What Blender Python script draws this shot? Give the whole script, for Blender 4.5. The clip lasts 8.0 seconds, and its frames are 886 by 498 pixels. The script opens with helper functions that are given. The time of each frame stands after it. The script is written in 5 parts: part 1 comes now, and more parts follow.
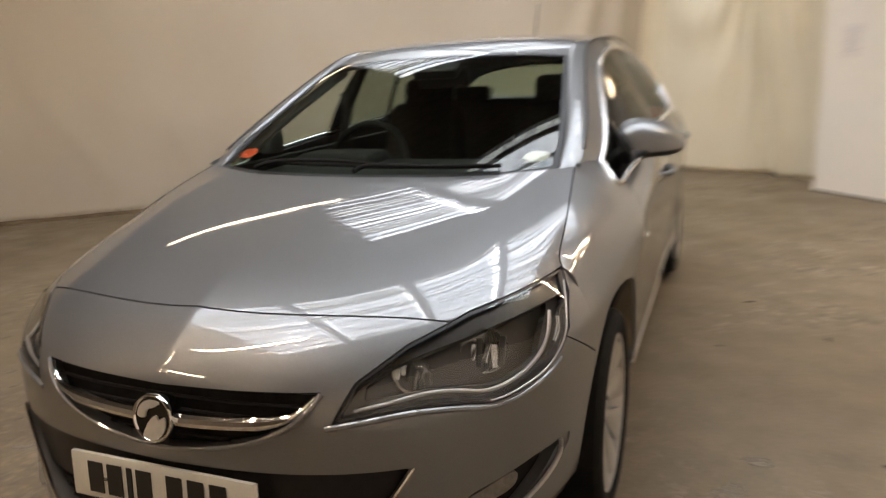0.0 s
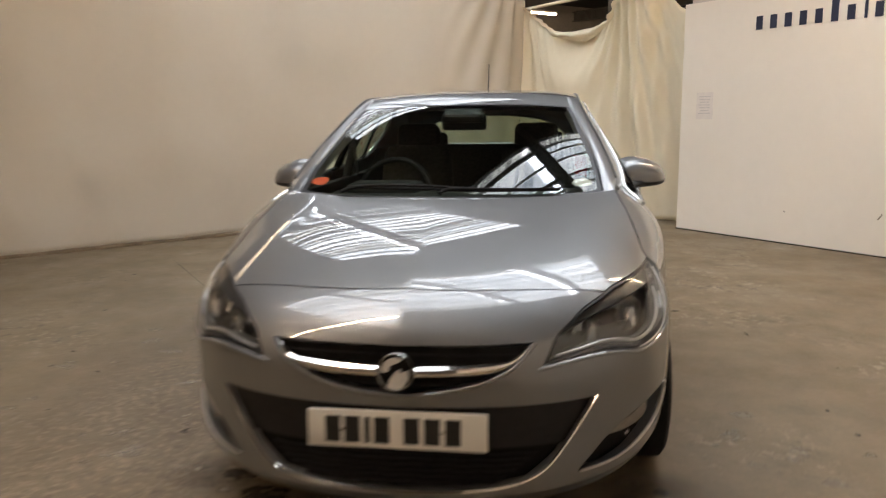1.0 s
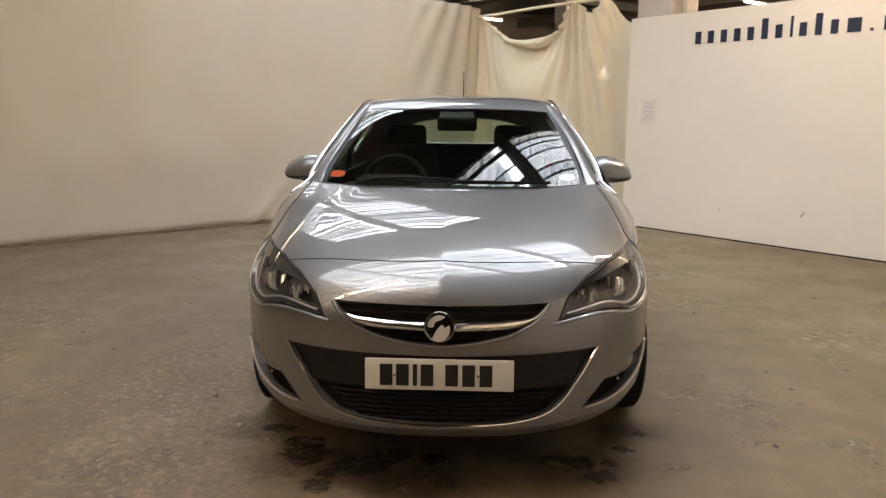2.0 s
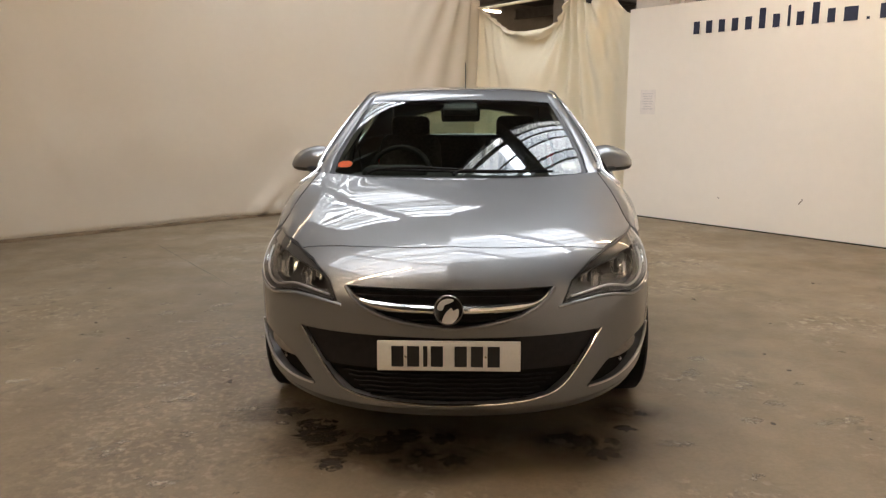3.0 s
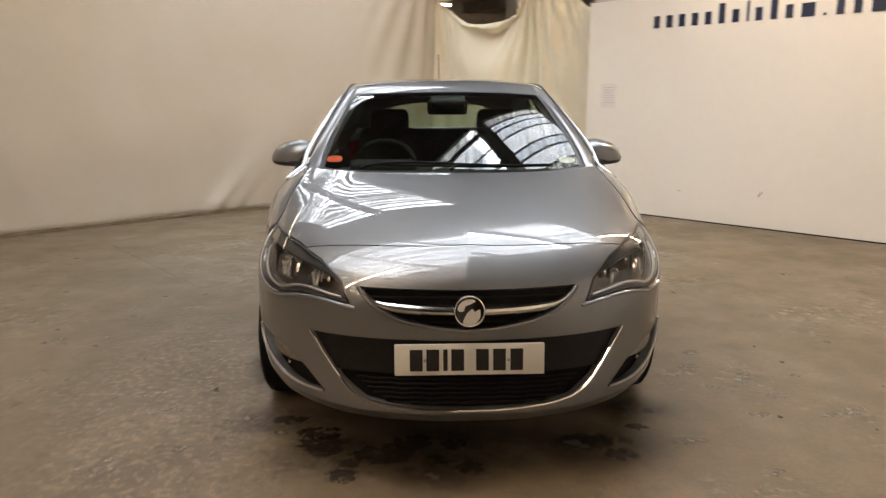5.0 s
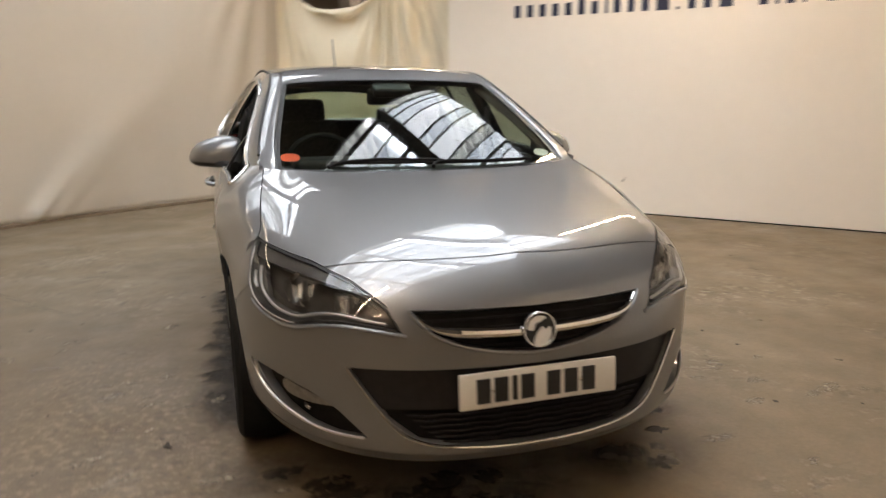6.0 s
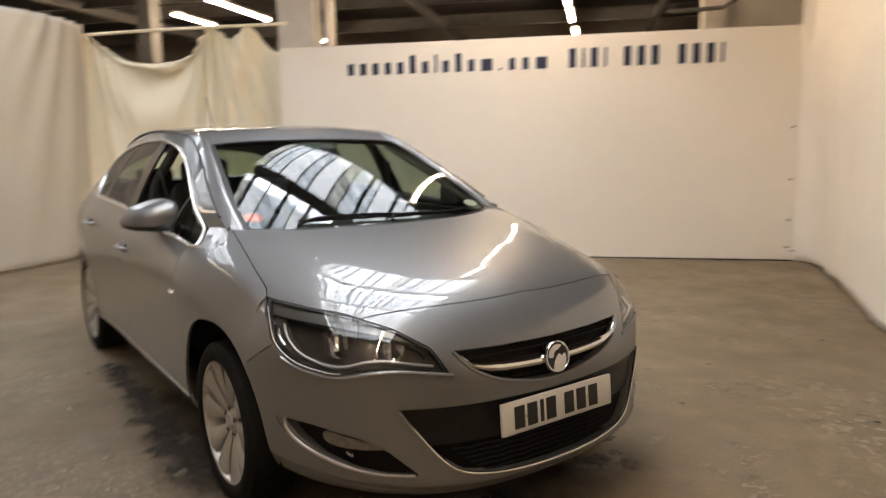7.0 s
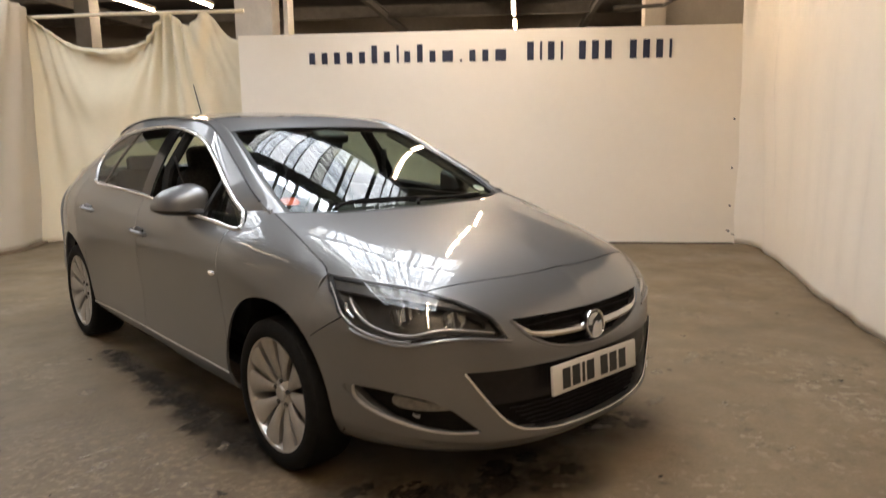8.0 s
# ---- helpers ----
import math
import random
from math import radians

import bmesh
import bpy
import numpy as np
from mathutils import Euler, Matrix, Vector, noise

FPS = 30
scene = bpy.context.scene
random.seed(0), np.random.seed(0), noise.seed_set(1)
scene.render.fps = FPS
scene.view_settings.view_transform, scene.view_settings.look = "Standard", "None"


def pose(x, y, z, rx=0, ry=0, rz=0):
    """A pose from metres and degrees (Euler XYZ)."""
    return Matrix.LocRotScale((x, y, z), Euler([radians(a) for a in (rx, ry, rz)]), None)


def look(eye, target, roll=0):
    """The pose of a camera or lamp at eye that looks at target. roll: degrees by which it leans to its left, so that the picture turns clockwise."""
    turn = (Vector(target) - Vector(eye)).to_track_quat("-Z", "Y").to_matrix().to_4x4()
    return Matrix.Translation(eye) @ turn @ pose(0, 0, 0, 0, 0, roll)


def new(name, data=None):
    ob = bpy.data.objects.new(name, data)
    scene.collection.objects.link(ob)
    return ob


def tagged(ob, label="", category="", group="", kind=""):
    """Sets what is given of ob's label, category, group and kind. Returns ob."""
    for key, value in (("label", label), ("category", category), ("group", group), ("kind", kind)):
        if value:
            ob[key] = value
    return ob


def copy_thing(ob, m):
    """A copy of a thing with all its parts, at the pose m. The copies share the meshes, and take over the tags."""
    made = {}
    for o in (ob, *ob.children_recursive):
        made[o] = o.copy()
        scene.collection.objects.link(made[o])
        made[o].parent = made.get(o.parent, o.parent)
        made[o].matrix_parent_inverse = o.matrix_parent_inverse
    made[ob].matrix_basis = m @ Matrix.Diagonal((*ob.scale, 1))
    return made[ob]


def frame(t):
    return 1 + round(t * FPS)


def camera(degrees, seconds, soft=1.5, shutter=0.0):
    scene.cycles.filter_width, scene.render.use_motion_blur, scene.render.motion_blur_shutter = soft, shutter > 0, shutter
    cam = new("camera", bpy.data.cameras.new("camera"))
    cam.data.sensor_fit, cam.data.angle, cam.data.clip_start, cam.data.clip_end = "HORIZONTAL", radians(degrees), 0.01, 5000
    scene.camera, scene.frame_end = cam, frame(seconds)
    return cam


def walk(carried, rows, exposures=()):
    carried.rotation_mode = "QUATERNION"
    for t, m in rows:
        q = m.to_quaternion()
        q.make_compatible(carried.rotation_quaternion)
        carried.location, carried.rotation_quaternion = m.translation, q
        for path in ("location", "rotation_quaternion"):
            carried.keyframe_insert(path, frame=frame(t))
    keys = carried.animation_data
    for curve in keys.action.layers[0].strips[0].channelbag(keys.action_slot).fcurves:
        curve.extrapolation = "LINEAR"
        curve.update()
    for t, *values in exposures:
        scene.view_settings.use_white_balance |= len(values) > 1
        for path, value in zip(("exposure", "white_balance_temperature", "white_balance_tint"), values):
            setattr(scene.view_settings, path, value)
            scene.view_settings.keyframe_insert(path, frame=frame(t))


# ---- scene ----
cam = camera(62.9, 8.0, soft=1.2, shutter=0.9)
PATH = [
    (0, (1.155, -1.119, 1.338), (0.434, 0.681, 0.845), -2.8),
    (0.3, (0.911, -1.34, 1.348), (0.476, 0.561, 0.906), -0.9),
    (0.5, (0.714, -1.501, 1.358), (0.414, 0.432, 0.944), -0.7),
    (0.7, (0.574, -1.633, 1.344), (0.309, 0.314, 0.968), 0.1),
    (1, (0.408, -1.906, 1.325), (0.134, 0.041, 0.959), -0.9),
    (1.2, (0.317, -2.024, 1.325), (0.096, -0.073, 0.948), -0.3),
    (2.3, (0.116, -2.489, 1.34), (0.032, -0.524, 0.98), -0.0),
    (2.5, (0.118, -2.505, 1.34), (0.028, -0.539, 0.982), -0.3),
    (3, (0.103, -2.51, 1.331), (0.008, -0.55, 0.945), -0.3),
    (3.5, (0.092, -2.512, 1.335), (0.002, -0.554, 0.935), -0.1),
    (4, (0.077, -2.513, 1.335), (0.001, -0.556, 0.932), -0.0),
    (4.5, (0.03, -2.513, 1.334), (-0.023, -0.554, 0.931), 0.0),
    (4.7, (-0.032, -2.487, 1.322), (-0.056, -0.527, 0.923), -0.1),
    (5.8, (-0.742, -1.983, 1.323), (-0.258, -0.091, 0.891), 0.0),
    (6, (-0.911, -1.891, 1.317), (-0.314, -0.031, 0.888), -0.2),
    (6.2, (-1.089, -1.835, 1.344), (-0.383, -0.009, 0.934), -0.5),
    (6.5, (-1.318, -1.818, 1.34), (-0.487, -0.041, 0.955), 0.3),
    (7, (-1.709, -1.742, 1.361), (-0.564, -0.13, 1.059), -1.0),
    (7.2, (-1.856, -1.681, 1.361), (-0.627, -0.129, 1.077), -1.0),
    (7.5, (-2.05, -1.694, 1.361), (-0.776, -0.176, 1.093), -0.7),
    (8, (-2.217, -1.634, 1.361), (-0.91, -0.157, 1.029), -0.6),
]
walk(cam, [(t, look(eye, target, roll)) for t, eye, target, roll in PATH], exposures=[(0, -0.02), (1, -0.1), (2.5, 0.03), (4.5, 0.04), (6, 0.08), (7, 0.0), (8, 0.02)])

# ---- light ----
world = bpy.data.worlds.new("world")
scene.world = world
world.use_nodes = True
wn = world.node_tree.nodes
sky = wn.new("ShaderNodeTexSky")
sky.sky_type, sky.sun_disc = "NISHITA", False
sky.sun_elevation, sky.sun_rotation = radians(40), radians(150)
world.node_tree.links.new(sky.outputs[0], wn["Background"].inputs[0])
wn["Background"].inputs[1].default_value = 0.06

# ---- the bay's own frame: A at the partition's foot, U along it, V out of it ----
AX, AY, TURN = 2.03, 6.30, radians(-47.5)
UX, UY = math.cos(TURN), math.sin(TURN)
PART_V = -0.25  # the partition's face


def bay(u, v, z=0.0):
    """A point of the bay: u along the partition, v out of it towards the open side."""
    return Vector((AX + u * UX + v * UY, AY + u * UY - v * UX, z))


# ---- materials ----
def mat(name, colour, rough=0.5, metal=0.0, grain=0.0, scale=8.0, bump=0.0, bscale=60.0, coat=0.0, spec=0.5, tint=None):
    """A principled material whose colour wanders at two scales and whose surface has fine relief."""
    m = bpy.data.materials.new(name)
    m.use_nodes = True
    nt = m.node_tree
    b = nt.nodes["Principled BSDF"]
    b.inputs["Base Color"].default_value = (*colour, 1)
    b.inputs["Roughness"].default_value = rough
    b.inputs["Metallic"].default_value = metal
    b.inputs["Specular IOR Level"].default_value = spec
    if coat:
        b.inputs["Coat Weight"].default_value = coat
        b.inputs["Coat Roughness"].default_value = 0.01
    co = nt.nodes.new("ShaderNodeTexCoord")
    if grain:
        mix = None
        for k, (sc, amount) in enumerate(((scale, grain), (scale * 9, grain * 0.6))):
            n = nt.nodes.new("ShaderNodeTexNoise")
            n.inputs["Scale"].default_value, n.inputs["Detail"].default_value = sc, 5
            nt.links.new(co.outputs["Object"], n.inputs["Vector"])
            ramp = nt.nodes.new("ShaderNodeMapRange")
            ramp.inputs[1].default_value, ramp.inputs[2].default_value = 0.3, 0.7
            ramp.inputs[3].default_value, ramp.inputs[4].default_value = 1 - amount, 1 + amount
            nt.links.new(n.outputs[0], ramp.inputs[0])
            hue = nt.nodes.new("ShaderNodeMixRGB")
            hue.blend_type, hue.inputs[0].default_value = "MULTIPLY", 1
            if mix is None:
                hue.inputs[1].default_value = (*colour, 1)
            else:
                nt.links.new(mix.outputs[0], hue.inputs[1])
            nt.links.new(ramp.outputs[0], hue.inputs[2])
            mix = hue
        nt.links.new(mix.outputs[0], b.inputs["Base Color"])
    if bump:
        n = nt.nodes.new("ShaderNodeTexNoise")
        n.inputs["Scale"].default_value, n.inputs["Detail"].default_value = bscale, 4
        nt.links.new(co.outputs["Object"], n.inputs["Vector"])
        bp = nt.nodes.new("ShaderNodeBump")
        bp.inputs["Strength"].default_value, bp.inputs["Distance"].default_value = bump, 0.01
        nt.links.new(n.outputs[0], bp.inputs["Height"])
        nt.links.new(bp.outputs[0], b.inputs["Normal"])
    return m


def glow(name, colour, strength):
    m = bpy.data.materials.new(name)
    m.use_nodes = True
    b = m.node_tree.nodes["Principled BSDF"]
    b.inputs["Base Color"].default_value = (0.8, 0.8, 0.8, 1)
    b.inputs["Emission Color"].default_value = (*colour, 1)
    b.inputs["Emission Strength"].default_value = strength
    return m


def glass(name, colour, rough=0.0, base=0.08, most=0.95):
    """Thin sheet glass: clear tinted passage with a mirror gloss by Fresnel; solid adds a share of dark body."""
    m = bpy.data.materials.new(name)
    m.use_nodes = True
    nt = m.node_tree
    nt.nodes.clear()
    out = nt.nodes.new("ShaderNodeOutputMaterial")
    t = nt.nodes.new("ShaderNodeBsdfTransparent")
    t.inputs[0].default_value = (*colour, 1)
    g = nt.nodes.new("ShaderNodeBsdfGlossy")
    g.inputs["Roughness"].default_value = rough
    lw = nt.nodes.new("ShaderNodeLayerWeight")
    lw.inputs[0].default_value = 0.5
    p5 = nt.nodes.new("ShaderNodeMath")
    p5.operation = "POWER"
    p5.inputs[1].default_value = 4.0
    nt.links.new(lw.outputs["Facing"], p5.inputs[0])
    f = nt.nodes.new("ShaderNodeMapRange")
    f.inputs[3].default_value, f.inputs[4].default_value = base, most
    nt.links.new(p5.outputs[0], f.inputs[0])
    mx = nt.nodes.new("ShaderNodeMixShader")
    nt.links.new(f.outputs[0], mx.inputs[0])
    nt.links.new(t.outputs[0], mx.inputs[1])
    nt.links.new(g.outputs[0], mx.inputs[2])
    nt.links.new(mx.outputs[0], out.inputs[0])
    return m


def car_paint():
    m = mat("silver_paint", (0.182, 0.185, 0.190), rough=0.42, metal=0.6, coat=1.0)
    nt = m.node_tree
    b = nt.nodes["Principled BSDF"]
    co = nt.nodes.new("ShaderNodeTexCoord")
    n = nt.nodes.new("ShaderNodeTexVoronoi")
    n.inputs["Scale"].default_value = 900
    nt.links.new(co.outputs["Object"], n.inputs["Vector"])
    r = nt.nodes.new("ShaderNodeMapRange")
    r.inputs[3].default_value, r.inputs[4].default_value = 0.9, 1.12
    nt.links.new(n.outputs["Color"], r.inputs[0])
    d = nt.nodes.new("ShaderNodeTexNoise")
    d.inputs["Scale"].default_value, d.inputs["Detail"].default_value = 3, 6
    nt.links.new(co.outputs["Object"], d.inputs["Vector"])
    rr = nt.nodes.new("ShaderNodeMapRange")
    rr.inputs[3].default_value, rr.inputs[4].default_value = 0.39, 0.45
    nt.links.new(d.outputs[0], rr.inputs[0])
    nt.links.new(rr.outputs[0], b.inputs["Roughness"])
    mul = nt.nodes.new("ShaderNodeMixRGB")
    mul.blend_type, mul.inputs[0].default_value = "MULTIPLY", 1
    mul.inputs[1].default_value = (0.182, 0.185, 0.190, 1)
    b.inputs["Coat IOR"].default_value = 1.66
    nt.links.new(r.outputs[0], mul.inputs[2])
    nt.links.new(mul.outputs[0], b.inputs["Base Color"])
    return m


def concrete():
    m = mat("concrete", (0.25, 0.215, 0.17), rough=0.6)
    nt = m.node_tree
    b = nt.nodes["Principled BSDF"]
    co = nt.nodes.new("ShaderNodeTexCoord")

    def noise_map(scale, detail, lo, hi, a, z, stretch=None):
        n = nt.nodes.new("ShaderNodeTexNoise")
        n.inputs["Scale"].default_value, n.inputs["Detail"].default_value = scale, detail
        n.inputs["Roughness"].default_value = 0.65
        nt.links.new(co.outputs["Object"], n.inputs["Vector"])
        r = nt.nodes.new("ShaderNodeMapRange")
        for k, v in enumerate((lo, hi, a, z)):
            r.inputs[k + 1].default_value = v
        nt.links.new(n.outputs[0], r.inputs[0])
        return r.outputs[0]

    def mixed(kind, fac, one, two):
        x = nt.nodes.new("ShaderNodeMixRGB")
        x.blend_type = kind
        for slot, v in zip(x.inputs, (fac, one, two)):
            if isinstance(v, (int, float)):
                slot.default_value = v
            elif isinstance(v, tuple):
                slot.default_value = (*v, 1)
            else:
                nt.links.new(v, slot)
        return x.outputs[0]

    def times(one, two):
        x = nt.nodes.new("ShaderNodeMath")
        x.operation = "MULTIPLY"
        nt.links.new(one, x.inputs[0])
        nt.links.new(two, x.inputs[1])
        return x.outputs[0]

    c = mixed("MIX", noise_map(0.7, 6, 0.35, 0.65, 0, 1), (0.153, 0.114, 0.068), (0.196, 0.151, 0.096))
    c = mixed("MULTIPLY", 1.0, c, noise_map(4, 8, 0.3, 0.7, 0.84, 1.14))
    c = mixed("MULTIPLY", 1.0, c, noise_map(60, 4, 0.3, 0.7, 0.90, 1.09))
    # worn patches: pale scratches and dark pits, only in some areas
    worn = noise_map(0.8, 6, 0.50, 0.62, 0.03, 1)
    c = mixed("MIX", times(worn, noise_map(17, 12, 0.54, 0.60, 0, 0.8)), c, (0.30, 0.25, 0.185))
    c = mixed("MIX", times(worn, noise_map(12, 12, 0.57, 0.64, 0, 0.8)), c, (0.085, 0.066, 0.047))
    c = mixed("MIX", noise_map(2.3, 10, 0.60, 0.72, 0, 0.4), c, (0.10, 0.08, 0.058))
    # the strip beside the parking place: browner and darker, with broken pale and pitted screed
    def strip_at(x, y, wide, deep, turn):
        mp = nt.nodes.new("ShaderNodeMapping")
        mp.vector_type = "TEXTURE"
        mp.inputs["Location"].default_value = (x, y, 0)
        mp.inputs["Rotation"].default_value = (0, 0, turn)
        mp.inputs["Scale"].default_value = (wide, deep, 1)
        nt.links.new(co.outputs["Object"], mp.inputs["Vector"])
        ln = nt.nodes.new("ShaderNodeVectorMath")
        ln.operation = "LENGTH"
        nt.links.new(mp.outputs[0], ln.inputs[0])
        r = nt.nodes.new("ShaderNodeMapRange")
        r.interpolation_type = "SMOOTHSTEP"
        r.inputs[1].default_value, r.inputs[2].default_value = 1.0, 0.35
        nt.links.new(ln.outputs["Value"], r.inputs[0])
        return r.outputs[0]

    used = strip_at(-1.5, 1.1, 0.95, 2.6, 0.12)
    c = mixed("MIX", times(used, noise_map(1.9, 8, 0.34, 0.66, 0.2, 0.9)), c, (0.100, 0.074, 0.047))
    broken = strip_at(-1.3, 0.75, 0.75, 1.9, 0.2)
    c = mixed("MIX", times(broken, noise_map(27, 12, 0.51, 0.60, 0, 0.6)), c, (0.265, 0.208, 0.142))
    c = mixed("MIX", times(broken, noise_map(21, 12, 0.53, 0.62, 0, 0.7)), c, (0.092, 0.069, 0.045))
    nt.links.new(c, b.inputs["Base Color"])
    nt.links.new(noise_map(1.5, 6, 0.3, 0.7, 0.42, 0.75), b.inputs["Roughness"])
    bp = nt.nodes.new("ShaderNodeBump")
    bp.inputs["Strength"].default_value, bp.inputs["Distance"].default_value = 0.25, 0.006
    nt.links.new(noise_map(30, 6, 0.2, 0.8, 0, 1), bp.inputs["Height"])
    nt.links.new(bp.outputs[0], b.inputs["Normal"])
    return m


PAINT = car_paint()
CONCRETE = concrete()
CHROME = mat("chrome", (0.82, 0.81, 0.79), rough=0.08, metal=1.0, grain=0.03, scale=20)
BRIGHT = mat("bright_trim", (0.88, 0.87, 0.85), rough=0.18, metal=0.7, grain=0.03, scale=20)
ALLOY = mat("alloy", (0.53, 0.512, 0.49), rough=0.34, metal=0.7, grain=0.06, scale=30)
BLACK = mat("black_plastic", (0.012, 0.012, 0.013), rough=0.45, grain=0.15, scale=40, bump=0.05, bscale=400)
GLOSSBLACK = mat("gloss_black", (0.008, 0.008, 0.009), rough=0.12, grain=0.1, scale=10)
RUBBER = mat("rubber", (0.008, 0.008, 0.008), rough=0.75, grain=0.25, scale=30, bump=0.15, bscale=200, spec=0.15)
CLOTH = mat("seat_cloth", (0.045, 0.043, 0.042), rough=0.95, grain=0.3, scale=60, bump=0.2, bscale=500, spec=0.15)
TRIM = mat("dash_plastic", (0.018, 0.018, 0.018), rough=0.8, grain=0.2, scale=50, bump=0.1, bscale=300, spec=0.2)
LINING = mat("headlining", (0.16, 0.15, 0.14), rough=0.95, grain=0.1, scale=60, bump=0.1, bscale=400)
PLATE = mat("plate_white", (0.68, 0.665, 0.63), rough=0.35, grain=0.04, scale=15)
ORANGE = mat("orange_paper", (0.75, 0.10, 0.03), rough=0.6, grain=0.1, scale=40)
PAPER = mat("paper", (0.78, 0.76, 0.72), rough=0.8, grain=0.06, scale=20)
FADEDPAPER = mat("faded_paper", (0.80, 0.73, 0.66), rough=0.8, grain=0.04, scale=20)
INK = mat("ink", (0.018, 0.022, 0.05), rough=0.5, grain=0.1, scale=30)
FADED = mat("faded_print", (0.62, 0.565, 0.53), rough=0.8, grain=0.1, scale=30)
PLATEINK = mat("plate_ink", (0.01, 0.01, 0.01), rough=0.4, grain=0.1, scale=30)
WALLPAINT = mat("partition_paint", (0.86, 0.79, 0.69), rough=0.5, grain=0.015, scale=1.2, bump=0.05, bscale=120)
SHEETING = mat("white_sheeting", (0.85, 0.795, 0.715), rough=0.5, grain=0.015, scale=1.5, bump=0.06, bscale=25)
# Left curtain's sheeting: darker and greyer than white_sheeting.
LEFTSHEET = mat("left_sheeting", (0.578, 0.532, 0.458), rough=0.5, grain=0.015, scale=1.2, bump=0.05, bscale=9)
CREAM = mat("cream_cloth", (0.82, 0.735, 0.555), rough=0.8, grain=0.02, scale=2.0, bump=0.06, bscale=60)
BATTEN = mat("batten_timber", (0.17, 0.125, 0.080), rough=0.8, grain=0.25, scale=5, bump=0.15, bscale=60)
STEEL = mat("painted_steel", (0.10, 0.095, 0.09), rough=0.6, grain=0.2, scale=6)
# Near-black base colour gives the roof its unlit look.
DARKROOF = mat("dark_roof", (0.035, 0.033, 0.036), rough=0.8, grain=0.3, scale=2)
# Darker than off-white: the hall's dimness is put into the colour.
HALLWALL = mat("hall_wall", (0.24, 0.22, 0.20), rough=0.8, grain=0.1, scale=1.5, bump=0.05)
PILLAR = mat("pillar_paint", (0.60, 0.56, 0.50), rough=0.6, grain=0.06, scale=4)
# Pillar paint darkened: the far column's dimness is in the colour.
DIMPILLAR = mat("dimmed_pillar_paint", (0.20, 0.195, 0.19), rough=0.6, grain=0.1, scale=4)
SKYGLOW = glow("sky_backdrop", (0.92, 0.95, 1.0), 8.0)
TUBE = glow("fluorescent_tube", (1.0, 0.74, 0.49), 168.0)
TUBEDIM = glow("old_fluorescent_tube", (1.0, 0.78, 0.55), 16.0)


def dusty(name, clean, grime):
    """Roof glazing with streaks of grime down the slope."""
    m = glass(name, clean)
    nt = m.node_tree
    co = nt.nodes.new("ShaderNodeTexCoord")
    mp = nt.nodes.new("ShaderNodeMapping")
    mp.inputs["Rotation"].default_value = (0, 0, -TURN)
    mp.inputs["Scale"].default_value = (22, 1.2, 1)
    n = nt.nodes.new("ShaderNodeTexNoise")
    n.inputs["Scale"].default_value, n.inputs["Detail"].default_value = 1.0, 6
    r = nt.nodes.new("ShaderNodeMapRange")
    r.inputs[1].default_value, r.inputs[2].default_value = 0.35, 0.6
    x = nt.nodes.new("ShaderNodeMixRGB")
    x.inputs[1].default_value, x.inputs[2].default_value = (*grime, 1), (*clean, 1)
    nt.links.new(co.outputs["Object"], mp.inputs["Vector"])
    nt.links.new(mp.outputs[0], n.inputs["Vector"])
    nt.links.new(n.outputs[0], r.inputs[0])
    nt.links.new(r.outputs[0], x.inputs[0])
    for node in nt.nodes:
        if node.type == "BSDF_TRANSPARENT":
            nt.links.new(x.outputs[0], node.inputs[0])
    return m


PANES = [dusty("clear_pane", (0.96, 0.96, 0.96), (0.62, 0.65, 0.68)), dusty("dusty_pane", (0.80, 0.83, 0.86), (0.38, 0.42, 0.46)), dusty("dirty_pane", (0.60, 0.60, 0.56), (0.16, 0.16, 0.15))]


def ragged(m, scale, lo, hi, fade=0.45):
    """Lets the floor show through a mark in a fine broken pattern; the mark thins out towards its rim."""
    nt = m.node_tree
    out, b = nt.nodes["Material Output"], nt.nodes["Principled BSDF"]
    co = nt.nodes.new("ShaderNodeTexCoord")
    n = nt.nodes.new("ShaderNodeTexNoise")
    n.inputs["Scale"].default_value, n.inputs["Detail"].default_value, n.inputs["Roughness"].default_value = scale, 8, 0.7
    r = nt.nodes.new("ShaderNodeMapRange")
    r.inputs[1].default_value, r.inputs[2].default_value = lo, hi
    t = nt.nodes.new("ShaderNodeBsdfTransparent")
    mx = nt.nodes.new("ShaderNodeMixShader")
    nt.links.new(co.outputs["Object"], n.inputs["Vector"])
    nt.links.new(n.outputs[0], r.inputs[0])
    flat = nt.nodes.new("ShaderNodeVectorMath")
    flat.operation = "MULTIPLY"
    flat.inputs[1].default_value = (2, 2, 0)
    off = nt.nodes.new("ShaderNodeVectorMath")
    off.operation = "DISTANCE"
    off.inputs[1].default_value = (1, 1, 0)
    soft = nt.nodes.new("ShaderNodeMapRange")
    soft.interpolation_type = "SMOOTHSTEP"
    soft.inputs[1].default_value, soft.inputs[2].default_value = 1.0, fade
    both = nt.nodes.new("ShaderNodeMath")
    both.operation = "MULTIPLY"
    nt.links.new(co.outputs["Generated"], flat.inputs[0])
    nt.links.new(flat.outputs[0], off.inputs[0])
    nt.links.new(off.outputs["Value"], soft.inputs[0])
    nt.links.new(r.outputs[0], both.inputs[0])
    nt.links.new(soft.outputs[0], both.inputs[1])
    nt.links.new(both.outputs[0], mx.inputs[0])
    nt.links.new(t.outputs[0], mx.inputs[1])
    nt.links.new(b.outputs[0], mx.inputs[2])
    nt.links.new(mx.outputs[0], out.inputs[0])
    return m


